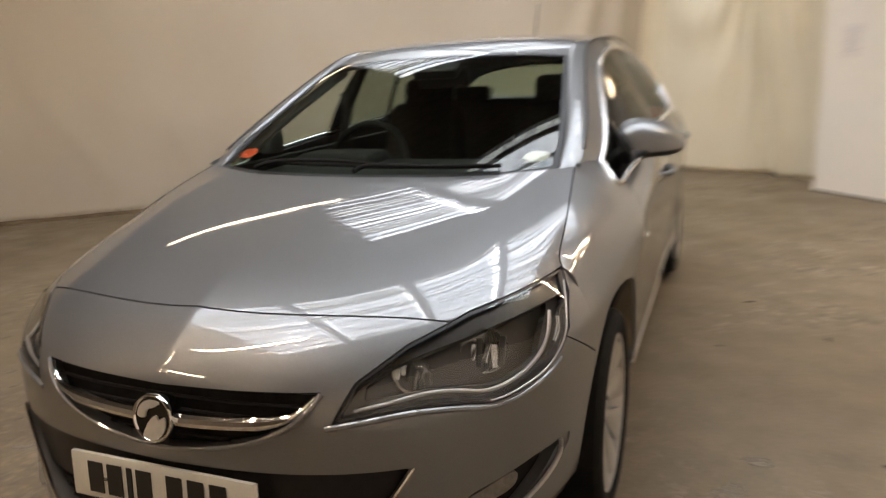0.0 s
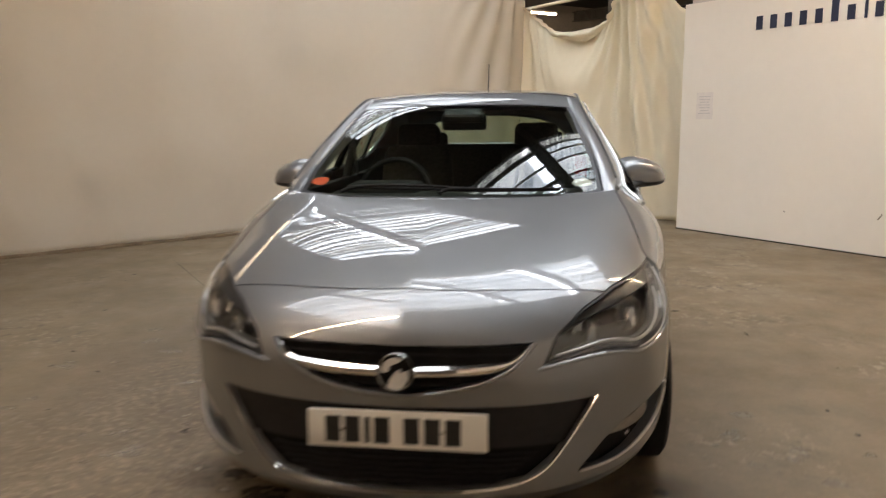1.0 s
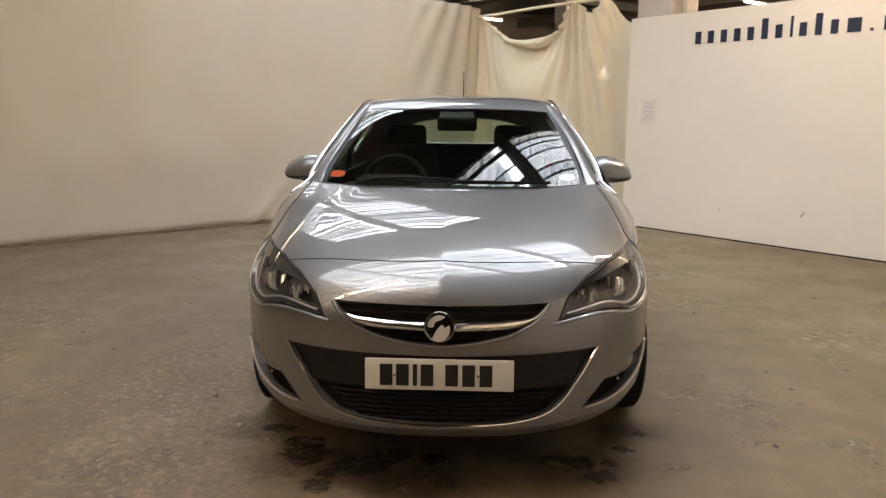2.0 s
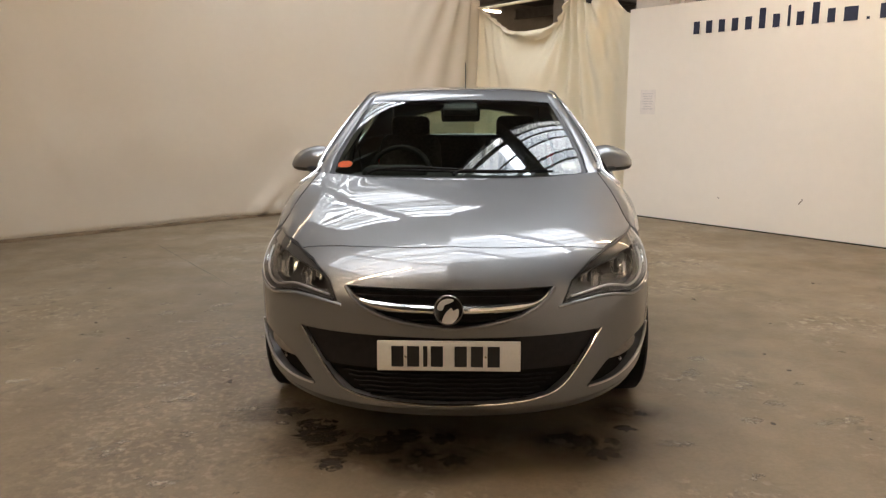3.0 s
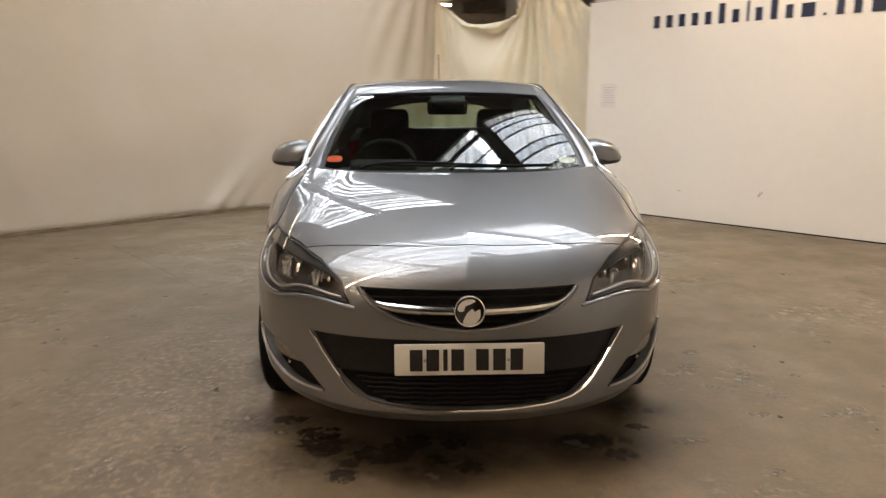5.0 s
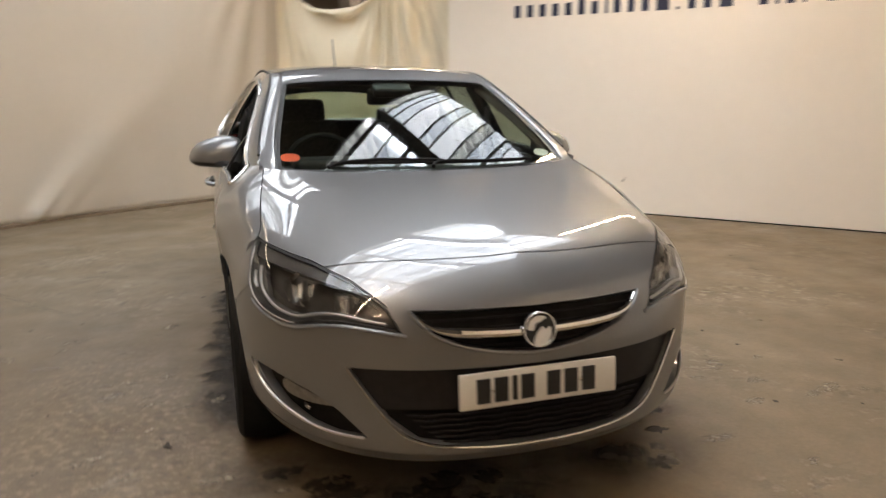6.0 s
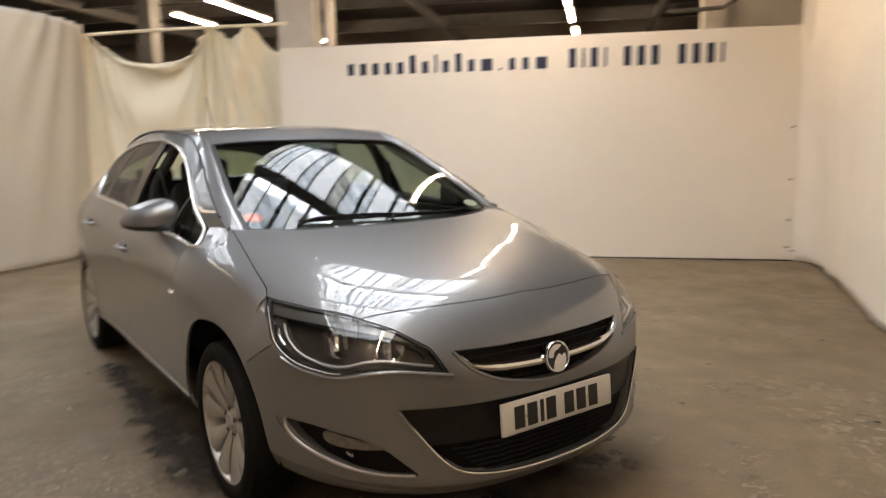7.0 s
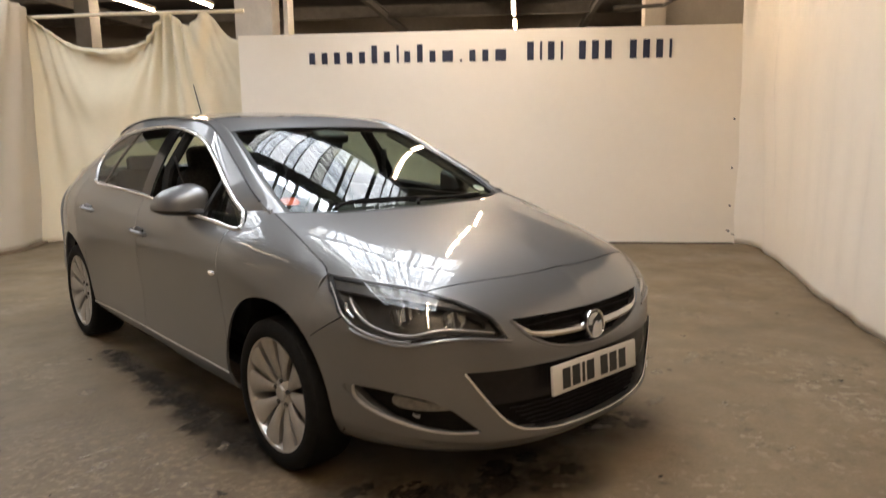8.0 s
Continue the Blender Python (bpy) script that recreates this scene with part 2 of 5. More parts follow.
WET = ragged(mat("oil_stain", (0.030, 0.024, 0.018), rough=0.65, grain=0.3, scale=14, spec=0.25), 22, 0.40, 0.50, 0.55)
# Soft dark blots: the car's shadow on the floor as well as damp.
DAMPSHADE = ragged(mat("damp_and_shade", (0.07, 0.055, 0.040), rough=0.5, grain=0.3, scale=10), 5, 0.20, 0.75, 0.1)
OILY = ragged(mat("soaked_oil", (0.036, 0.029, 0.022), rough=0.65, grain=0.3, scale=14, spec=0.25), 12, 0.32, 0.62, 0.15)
CHALK = ragged(mat("pale_scuff", (0.33, 0.285, 0.22), rough=0.85, grain=0.2, scale=20), 30, 0.42, 0.62)
SCREEN = glass("windscreen_glass", (0.62, 0.70, 0.62), base=0.064)
SIDEGLASS = glass("tinted_glass", (0.50, 0.55, 0.49), base=0.04, most=0.55)
LENS = glass("lamp_lens", (0.86, 0.87, 0.88))
LAMPGREY = mat("lamp_housing_grey", (0.115, 0.111, 0.106), rough=0.3, metal=0.6, grain=0.1, scale=30)
LAMPSILVER = mat("silvered_lamp", (0.88, 0.87, 0.85), rough=0.22, metal=0.75, grain=0.1, scale=60)
FOGLENS = mat("fog_lens", (0.20, 0.19, 0.178), rough=0.3, metal=0.5, grain=0.2, scale=60)
MESHBLACK = mat("mesh_black", (0.014, 0.013, 0.014), rough=0.7, grain=0.2, scale=40, spec=0.12)
PANELBLACK = mat("panel_black", (0.014, 0.013, 0.014), rough=0.36, grain=0.15, scale=40, spec=0.25)
BROWGREY = mat("brow_grey", (0.11, 0.106, 0.100), rough=0.3, metal=0.6, grain=0.08, scale=40)
EMBLEM = mat("emblem_silver", (0.66, 0.65, 0.63), rough=0.3, metal=0.35, grain=0.05, scale=60)
MIRROR = mat("mirror", (0.85, 0.85, 0.85), rough=0.02, metal=1.0)
REDLENS = mat("red_lens", (0.35, 0.01, 0.01), rough=0.15, grain=0.1, scale=60, coat=1.0)
DARKHOLE = mat("dark_cavity", (0.014, 0.013, 0.013), rough=0.9, grain=0.2, scale=20, spec=0.1)


# ---- mesh helpers ----
def link_mesh(name, verts, faces, material, parent=None, label="", smooth=True, rim=0.0):
    """One mesh object; rim turns its open edges inwards by that depth."""
    me = bpy.data.meshes.new(name)
    bm = bmesh.new()
    vs = [bm.verts.new(tuple(p[:3])) for p in verts]
    for f in faces:
        try:
            bm.faces.new([vs[i] for i in f])
        except ValueError:
            pass
    loose = [v for v in bm.verts if not v.link_faces]
    if loose:
        bmesh.ops.delete(bm, geom=loose, context="VERTS")
    bm.normal_update()
    for f in bm.faces:
        f.smooth = smooth
    if rim:
        edge = [e for e in bm.edges if len(e.link_faces) == 1]
        normals = {v: v.normal.copy() for e in edge for v in e.verts}
        twin = {v: bm.verts.new(v.co - n * rim) for v, n in normals.items()}
        for e in edge:
            e.smooth = False
            loop = e.link_loops[0]
            a, b = loop.vert, loop.link_loop_next.vert
            f = bm.faces.new((b, a, twin[a], twin[b]))
            f.smooth = True
    bm.to_mesh(me)
    bm.free()
    me.materials.append(material)
    ob = new(name, me)
    if parent:
        ob.parent = parent
    if label:
        tagged(ob, label)
    return ob


def part(name, bm, material, parent=None, label="", smooth=True):
    me = bpy.data.meshes.new(name)
    for f in bm.faces:
        f.smooth = smooth
    if smooth:
        for e in bm.edges:
            if len(e.link_faces) == 2 and e.calc_face_angle(0) > 0.6:
                e.smooth = False
    bm.to_mesh(me)
    bm.free()
    me.materials.append(material)
    ob = new(name, me)
    if parent:
        ob.parent = parent
    if label:
        tagged(ob, label)
    return ob


def block(size, m=None, bevel=0.0, segs=2):
    bm = bmesh.new()
    bmesh.ops.create_cube(bm, size=1)
    bmesh.ops.transform(bm, matrix=Matrix.Diagonal((*size, 1)), verts=bm.verts)
    if bevel:
        bmesh.ops.bevel(bm, geom=bm.edges[:], offset=bevel, segments=segs, affect="EDGES", profile=0.6)
    if m is not None:
        bmesh.ops.transform(bm, matrix=m, verts=bm.verts)
    return bm


def tube(points, radius, sides=8, flat=1.0, closed=False):
    """A round bar along points; radius may be a list. flat squeezes it upwards."""
    pts = [Vector(p) for p in points]
    n = len(pts)
    bm = bmesh.new()
    rings = []
    for i, p in enumerate(pts):
        a = pts[(i - 1) % n] if closed or i else p
        b = pts[(i + 1) % n] if closed or i < n - 1 else p
        d = (b - a).normalized()
        side = d.cross(Vector((0, 0, 1)))
        side = side.normalized() if side.length > 1e-4 else Vector((1, 0, 0))
        up = side.cross(d)
        r = radius[i] if isinstance(radius, (list, tuple)) else radius
        rings.append([bm.verts.new(p + side * (r * math.cos(k * 2 * math.pi / sides)) + up * (r * flat * math.sin(k * 2 * math.pi / sides))) for k in range(sides)])
    for i in range(n if closed else n - 1):
        a, b = rings[i], rings[(i + 1) % n]
        for k in range(sides):
            bm.faces.new((a[k], a[(k + 1) % sides], b[(k + 1) % sides], b[k]))
    if not closed:
        bm.faces.new(rings[0][::-1])
        bm.faces.new(rings[-1])
    bmesh.ops.recalc_face_normals(bm, faces=bm.faces[:])
    return bm


def lathe(profile, sides=48, axis="x"):
    """Turns (offset along axis, radius) pairs round the axis."""
    bm = bmesh.new()
    rings = []
    for a, r in profile:
        ring = []
        for k in range(sides):
            t = 2 * math.pi * k / sides
            ring.append(bm.verts.new((a, r * math.cos(t), r * math.sin(t)) if axis == "x" else (r * math.cos(t), a, r * math.sin(t))))
        rings.append(ring)
    for a, b in zip(rings, rings[1:]):
        for k in range(sides):
            bm.faces.new((a[k], a[(k + 1) % sides], b[(k + 1) % sides], b[k]))
    bmesh.ops.recalc_face_normals(bm, faces=bm.faces[:])
    return bm


def slab(outline, depth, m=None):
    """A flat plate with the outline (x, z) and a thickness along y."""
    bm = bmesh.new()
    a = [bm.verts.new((x, 0, z)) for x, z in outline]
    b = [bm.verts.new((x, depth, z)) for x, z in outline]
    n = len(a)
    bm.faces.new(a)
    bm.faces.new(b[::-1])
    for k in range(n):
        bm.faces.new((a[k], b[k], b[(k + 1) % n], a[(k + 1) % n]))
    bmesh.ops.recalc_face_normals(bm, faces=bm.faces[:])
    if m is not None:
        bmesh.ops.transform(bm, matrix=m, verts=bm.verts)
    return bm


def sheet(rows):
    """Verts and faces of a grid of points (rows of equal length)."""
    g = np.array(rows, float)
    n, m = g.shape[:2]
    faces = [(i * m + j, i * m + j + 1, (i + 1) * m + j + 1, (i + 1) * m + j) for i in range(n - 1) for j in range(m - 1)]
    return g.reshape(n * m, -1), faces


# ---- car surfaces (numpy only) ----
def spline(keys, values):
    """A natural cubic spline through values (one row a key)."""
    x, y = np.array(keys, float), np.array(values, float)
    y = y.reshape(len(x), -1)
    n, h = len(x), np.diff(x)
    a, r = np.eye(n), np.zeros_like(y)
    for i in range(1, n - 1):
        a[i, i - 1], a[i, i], a[i, i + 1] = h[i - 1], 2 * (h[i - 1] + h[i]), h[i]
        r[i] = 6 * ((y[i + 1] - y[i]) / h[i] - (y[i] - y[i - 1]) / h[i - 1])
    k = np.linalg.solve(a, r)

    def at(t):
        t = np.atleast_1d(np.asarray(t, float))
        i = np.clip(np.searchsorted(x, t) - 1, 0, n - 2)
        d, e, w = t - x[i], x[i + 1] - t, h[i]
        col = lambda v: v[:, None]  # noqa: E731
        return col(e**3 / (6 * w)) * k[i] + col(d**3 / (6 * w)) * k[i + 1] + col(d / w) * (y[i + 1] - k[i + 1] * col(w**2) / 6) + col(e / w) * (y[i] - k[i] * col(w**2) / 6)

    return at


# nose: centre y, centre z, edge x, edge y, edge z, roundness (1 wraps like a bumper, 0 lies like a bonnet)
NOSE = [
    (0.10, 0.160, 0.780, 0.64, 0.208, 1.0),
    (0.02, 0.195, 0.810, 0.66, 0.238, 1.0),
    (-0.004, 0.26, 0.834, 0.66, 0.288, 1.0),
    (0.004, 0.36, 0.848, 0.66, 0.36, 1.0),
    (0.008, 0.46, 0.854, 0.66, 0.46, 1.0),
    (0.010, 0.56, 0.856, 0.66, 0.57, 1.0),
    (0.018, 0.63, 0.853, 0.66, 0.65, 1.0),
    (0.045, 0.69, 0.840, 0.66, 0.71, 0.95),
    (0.110, 0.755, 0.812, 0.66, 0.768, 0.8),
    (0.200, 0.808, 0.770, 0.665, 0.818, 0.5),
    (0.400, 0.872, 0.749, 0.76, 0.869, 0.2),
    (0.700, 0.935, 0.731, 0.94, 0.935, 0.0),
    (1.030, 0.985, 0.700, 1.175, 1.005, 0.0),
]
NOSE_U = (0, 1, 2, 3, 4, 5, 6, 7, 8, 9, 10.6, 12.6, 14.6)
nose_keys = spline(NOSE_U, NOSE)
P_NOSE, K_NOSE = 2.75, 0.985
W_NOSE = 1 - (1 - K_NOSE**P_NOSE) ** (1 / P_NOSE)


def nose(u, v):
    """The skin of bumper, nose and bonnet; u climbs from the chin to the windscreen, v runs from side to side (-1 to 1)."""
    yc, zc, xe, ye, ze, c = nose_keys(u).T
    a = np.abs(v)
    wrap = (1 - np.maximum(1 - (K_NOSE * a) ** P_NOSE, 0) ** (1 / P_NOSE)) / W_NOSE
    y = yc + (ye - yc) * (c * wrap + (1 - c) * (0.5 * a**2 + 0.5 * a**5))
    y = y + 0.055 * xe * a * np.exp(-((u - 8.6) / 2.2) ** 2) * (1 - a) ** 2
    lift = np.clip((np.asarray(u) - 6.3) / 1.1, 0, 1) * np.clip((12.8 - np.asarray(u)) / 3.0, 0, 1)
    crease = lift * lift * (3 - 2 * lift) * np.exp(-xe * a / 0.17)
    y = y - 0.0075 * crease * (0.35 + 0.65 * c)
    tuck = np.clip((0.236 + 0.03 * a**4 - zc) / 0.022, 0, 1)
    y = y + 0.014 * tuck * tuck * (3 - 2 * tuck)
    z = zc + (ze - zc) * (c * a**2 + (1 - c) * (0.5 * a**2 + 0.5 * a**5)) + 0.0065 * crease
    z = z + 0.003 * np.clip((np.asarray(u) - 9.4) / 1.6, 0, 1) * np.exp(-(((a - 0.80) / 0.085) ** 2))
    return np.stack([xe * v, y, z], -1)


# flank: heights and half-widths of its six lines along y
FLANK_Y = (0.54, 0.66, 1.0, 1.2, 1.45, 2.2, 3.0, 3.6, 4.0)
EDGE = nose(np.linspace(9, 14.6, 120), np.ones(120))
flank_x = spline(FLANK_Y, np.transpose([
    (0.769, 0.780, 0.815, 0.82, 0.830, 0.830, 0.830, 0.825, 0.765),
    (0.828, 0.838, 0.868, 0.870, 0.868, 0.868, 0.870, 0.880, 0.82),
    (0.844, 0.854, 0.886, 0.886, 0.878, 0.878, 0.884, 0.902, 0.845),
    (0.840, 0.852, 0.890, 0.899, 0.898, 0.898, 0.904, 0.906, 0.845),
    (0.797, 0.812, 0.862, 0.882, 0.892, 0.894, 0.896, 0.885, 0.81),
    (0.765, 0.762, 0.728, 0.705, 0.790, 0.832, 0.826, 0.780, 0.68),
]))
flank_z = spline(FLANK_Y, np.transpose([
    (0.238, 0.230, 0.205, 0.197, 0.197, 0.20, 0.205, 0.23, 0.24),
    (0.310, 0.303, 0.277, 0.272, 0.272, 0.277, 0.282, 0.30, 0.31),
    (0.460, 0.460, 0.460, 0.450, 0.440, 0.450, 0.470, 0.48, 0.48),
    (0.638, 0.640, 0.655, 0.660, 0.650, 0.660, 0.690, 0.71, 0.70),
    (0.765, 0.770, 0.834, 0.866, 0.868, 0.885, 0.920, 0.94, 0.92),
    (0.79, 0.815, 0.955, 1.006, 0.990, 1.022, 1.062, 1.09, 1.10),
]))


def FLANK_X(y):
    """Half-widths of the six lines; in front the top line follows the bonnet's edge."""
    out = flank_x(y)
    yy_ = np.atleast_1d(y)
    out[:, 5] = np.where(yy_ < EDGE[-1, 1], np.interp(yy_, EDGE[:, 1], EDGE[:, 0]) + 0.0025, out[:, 5] + 0.0025 * np.clip(1.4 - yy_, 0, 1))
    return out


def FLANK_Z(y):
    out = flank_z(y)
    yy_ = np.atleast_1d(y)
    out[:, 5] = np.where(yy_ < EDGE[-1, 1], np.interp(yy_, EDGE[:, 1], EDGE[:, 2]), out[:, 5])
    return out


def section(y, t):
    """The flank's cross-section at y: half-width and height for t from the sill (0) to the belt or bonnet edge (1)."""
    xs_, zs_ = FLANK_X(y)[0], FLANK_Z(y)[0]
    full = 0.004 + 0.017 * float(np.clip((1.5 - y) / 0.4, 0, 1)) * float(np.clip((y - 0.6) / 0.25, 0, 1))
    dx, dz = xs_[5] - xs_[4], zs_[5] - zs_[4]
    n = math.hypot(dx, dz)
    mid = (xs_[4] + 0.5 * dx + full * dz / n, zs_[4] + 0.5 * dz - full * dx / n)
    keys = np.stack([np.append(xs_[:5], (mid[0], xs_[5])), np.append(zs_[:5], (mid[1], zs_[5]))], -1)
    return spline((0, 0.14, 0.36, 0.6, 0.82, 0.915, 1.0), keys)(t)


# top: windscreen, roof and tailgate; centre y, centre z, edge x, edge y, edge z
TOP = [
    (1.00, 0.965, 0.720, 1.15, 0.985),
    (1.40, 1.165, 0.682, 1.48, 1.145),
    (1.86, 1.374, 0.594, 1.93, 1.350),
    (2.22, 1.446, 0.582, 2.25, 1.414),
    (2.70, 1.464, 0.582, 2.70, 1.429),
    (3.25, 1.438, 0.584, 3.20, 1.390),
    (3.62, 1.385, 0.594, 3.50, 1.295),
    (3.86, 1.23, 0.635, 3.74, 1.185),
    (4.08, 1.07, 0.67, 3.97, 1.095),
]
top_keys = spline(range(len(TOP)), TOP)


def top(u, v):
    """The skin of windscreen, roof and tailgate; v from side to side."""
    yc, zc, xe, ye, ze = top_keys(u).T
    a = np.abs(v)
    across = np.clip((a - 0.905) / 0.095, 0, 1)
    pillar = 2.6 * np.sqrt(across) * (1 - across) * np.clip((2.9 - np.asarray(u)) / 0.8, 0, 1) * np.clip(np.asarray(u) / 0.4, 0, 1)
    return np.stack([xe * v, yc + (ye - yc) * a**2 - 0.006 * pillar, zc + (ze - zc) * (0.55 * a**2 + 0.45 * a**5) + 0.011 * pillar], -1)


rail_u = np.linspace(0, len(TOP) - 1, 200)
rail = top(rail_u, np.ones(200))


def cant(y):
    """The roof rail's x and z over y."""
    return np.stack([np.interp(y, rail[:, 1], rail[:, 0]), np.interp(y, rail[:, 1], rail[:, 2])], -1)


def cabin(y, t):
    """The window side, from the belt line (t 0) up to the roof rail (1), bowed outwards."""
    lo = np.stack([FLANK_X(y)[:, 5], FLANK_Z(y)[:, 5]], -1)
    hi = cant(y)
    p = lo + (hi - lo) * t[:, None]
    bow = 0.18 * np.maximum(hi[:, 1] - lo[:, 1], 0) * t * (1 - t)
    return np.stack([p[:, 0] + bow, y, p[:, 1] + 0.4 * bow], -1)


def polygon(points):
    """A field over (x, z): negative inside the closed outline, in metres to its edge."""
    p = np.array(points, float)
    q = np.roll(p, -1, 0)

    def at(x, z):
        w = np.stack([x, z], -1)[:, None]
        e = q - p
        s = np.clip(((w - p) * e).sum(-1) / (e * e).sum(-1), 0, 1)
        d = np.hypot(*np.moveaxis(w - p - s[..., None] * e, -1, 0)).min(-1)
        over = (p[:, 1] > w[..., 1]) != (q[:, 1] > w[..., 1])
        cross = w[..., 0] < e[:, 0] * (w[..., 1] - p[:, 1]) / np.where(e[:, 1] == 0, 1e-9, e[:, 1]) + p[:, 0]
        inside = (over & cross).sum(-1) % 2 == 1
        return np.where(inside, -d, d)

    return at


def rounded(points, n=6):
    """A closed outline smoothed through its corners."""
    p = np.array(points, float)
    k = len(p)
    out = []
    for i in range(k):
        a, b, c, d = p[i - 1], p[i], p[(i + 1) % k], p[(i + 2) % k]
        for t in np.arange(n) / n:
            out.append(0.5 * (2 * b + (c - a) * t + (2 * a - 5 * b + 4 * c - d) * t * t + (3 * b - a - 3 * c + d) * t**3))
    return np.array(out)


def clip(verts, faces, field):
    """What of a skin lies where field is negative; the cut follows the field's zero line."""
    v = [tuple(p) for p in verts]
    f = np.asarray(field, float)
    f = np.where(np.abs(f) < 1e-6, 1e-6, f)
    vals = list(f)
    cut, out = {}, []
    for face in faces:
        s = [vals[i] < 0 for i in face]
        if all(s):
            out.append(face)
        elif any(s):
            poly = []
            for a, b in zip(face, face[1:] + face[:1]):
                if vals[a] < 0:
                    poly.append(a)
                if (vals[a] < 0) != (vals[b] < 0):
                    key = (min(a, b), max(a, b))
                    if key not in cut:
                        w = vals[a] / (vals[a] - vals[b])
                        cut[key] = len(v)
                        v.append(tuple(p + (q - p) * w for p, q in zip(v[a], v[b])))
                    poly.append(cut[key])
            if len(poly) > 2:
                out.append(tuple(poly))
    used = sorted({i for face in out for i in face})
    where = {i: k for k, i in enumerate(used)}
    return np.array([v[i] for i in used]) if used else np.zeros((0, 3)), [tuple(where[i] for i in face) for face in out]


def grid(fn, us, vs):
    uu, vv = np.meshgrid(us, vs, indexing="ij")
    return sheet(fn(uu.ravel(), vv.ravel()).reshape(len(us), len(vs), 3))


# ---- setting ----
def wall_slab(name, u0, v0, u1, v1, z0, z1, thick, material, label, category="wall"):
    """An upright slab between two points of the bay, thick to its back."""
    a, b = bay(u0, v0), bay(u1, v1)
    d = (b - a).normalized()
    n = Vector((-d.y, d.x, 0)) * thick
    bm = bmesh.new()
    lo = [bm.verts.new((*p.xy, z0)) for p in (a, b, b + n, a + n)]
    hi = [bm.verts.new((*p.xy, z1)) for p in (a, b, b + n, a + n)]
    bm.faces.new(lo[::-1])
    bm.faces.new(hi)
    for k in range(4):
        bm.faces.new((lo[k], lo[(k + 1) % 4], hi[(k + 1) % 4], hi[k]))
    bmesh.ops.recalc_face_normals(bm, faces=bm.faces[:])
    bmesh.ops.bevel(bm, geom=bm.edges[:], offset=0.004, segments=2, affect="EDGES")
    return tagged(part(name, bm, material, smooth=False), label, category, kind="structure")


def curtain(name, points, top_z, folds, depth, material, label, category, seed, foot=0.0, steps=220, sag=None, kind="structure"):
    """Hanging cloth along points of the bay, with folds of the given number and depth; top_z is a number or a function of 0 to 1."""
    rnd = random.Random(seed)
    ph = [rnd.uniform(0, 6.28) for _ in range(6)]
    pts = [bay(*p) for p in points]
    lens = [0.0]
    for a, b in zip(pts, pts[1:]):
        lens.append(lens[-1] + (b - a).length)
    path = spline(lens, [tuple(p.xy) for p in pts])
    rows = []
    nz = 40
    for i in range(steps + 1):
        s = i / steps
        p = path(s * lens[-1])[0]
        q = path(min(s * lens[-1] + 0.02, lens[-1]))[0] - path(max(s * lens[-1] - 0.02, 0))[0]
        n = Vector((q[1], -q[0])).normalized()
        zt = top_z(s) if callable(top_z) else top_z
        col = []
        for j in range(nz + 1):
            h = j / nz
            z = foot + (zt - foot) * h
            a = folds * 2 * math.pi * s
            w = math.sin(a + ph[0] + 0.9 * math.sin(1.7 * h + ph[1])) * 0.55 + math.sin(a * 0.43 + ph[2] + 1.3 * h) * 0.5 + math.sin(a * 2.3 + ph[3] - 0.8 * h) * 0.18
            w *= depth * (0.35 + 0.65 * (noise.noise((s * folds * 0.4, h * 0.8, seed)) + 0.6))
            w += 0.02 * noise.noise((s * lens[-1] * 1.5, z * 1.5, seed + 5))
            if sag:
                w += sag(s, h)
            col.append((p[0] + n[0] * w, p[1] + n[1] * w, z))
        rows.append(col)
    v, f = sheet(rows)
    ob = link_mesh(name, v, f, material)
    m = ob.modifiers.new("cloth", "SOLIDIFY")
    m.thickness = 0.004
    return tagged(ob, label, category, kind=kind)


FLOOR_Z = -0.030
fl, ff = sheet([[(x, y, FLOOR_Z) for x in np.linspace(-26, 26, 14)] for y in np.linspace(-22, 30, 14)])
floor = tagged(link_mesh("floor", fl, [f[::-1] for f in ff], CONCRETE, smooth=False), "stained brown-grey bare concrete workshop floor", "floor", kind="structure")



def blot(name, x, y, r, seed, material, label, stretch=1.0, turn=0.0, broken=1.0):
    """A flat mark on the floor; broken says how ragged its rim is."""
    n = 72
    bm = bmesh.new()
    ring = []
    for k in range(n):
        t = 2 * math.pi * k / n
        q = r * (1 - 0.28 * broken)
        for f, amount in ((1.3, 0.60), (3.1, 0.42), (7.0, 0.26), (15.0, 0.14)):
            q += broken * r * amount * noise.noise((math.cos(t) * f + seed, math.sin(t) * f, seed * 0.7))
        q = max(q, 0.12 * r)
        px, py = q * stretch * math.cos(t), q * math.sin(t)
        c_, s_ = math.cos(turn), math.sin(turn)
        ring.append(bm.verts.new((x + px * c_ - py * s_, y + px * s_ + py * c_, FLOOR_Z + 0.0008 + 0.00003 * seed)))
    bm.faces.new(ring)
    bmesh.ops.triangulate(bm, faces=bm.faces[:])
    return part(name, bm, material, floor, label, smooth=False)


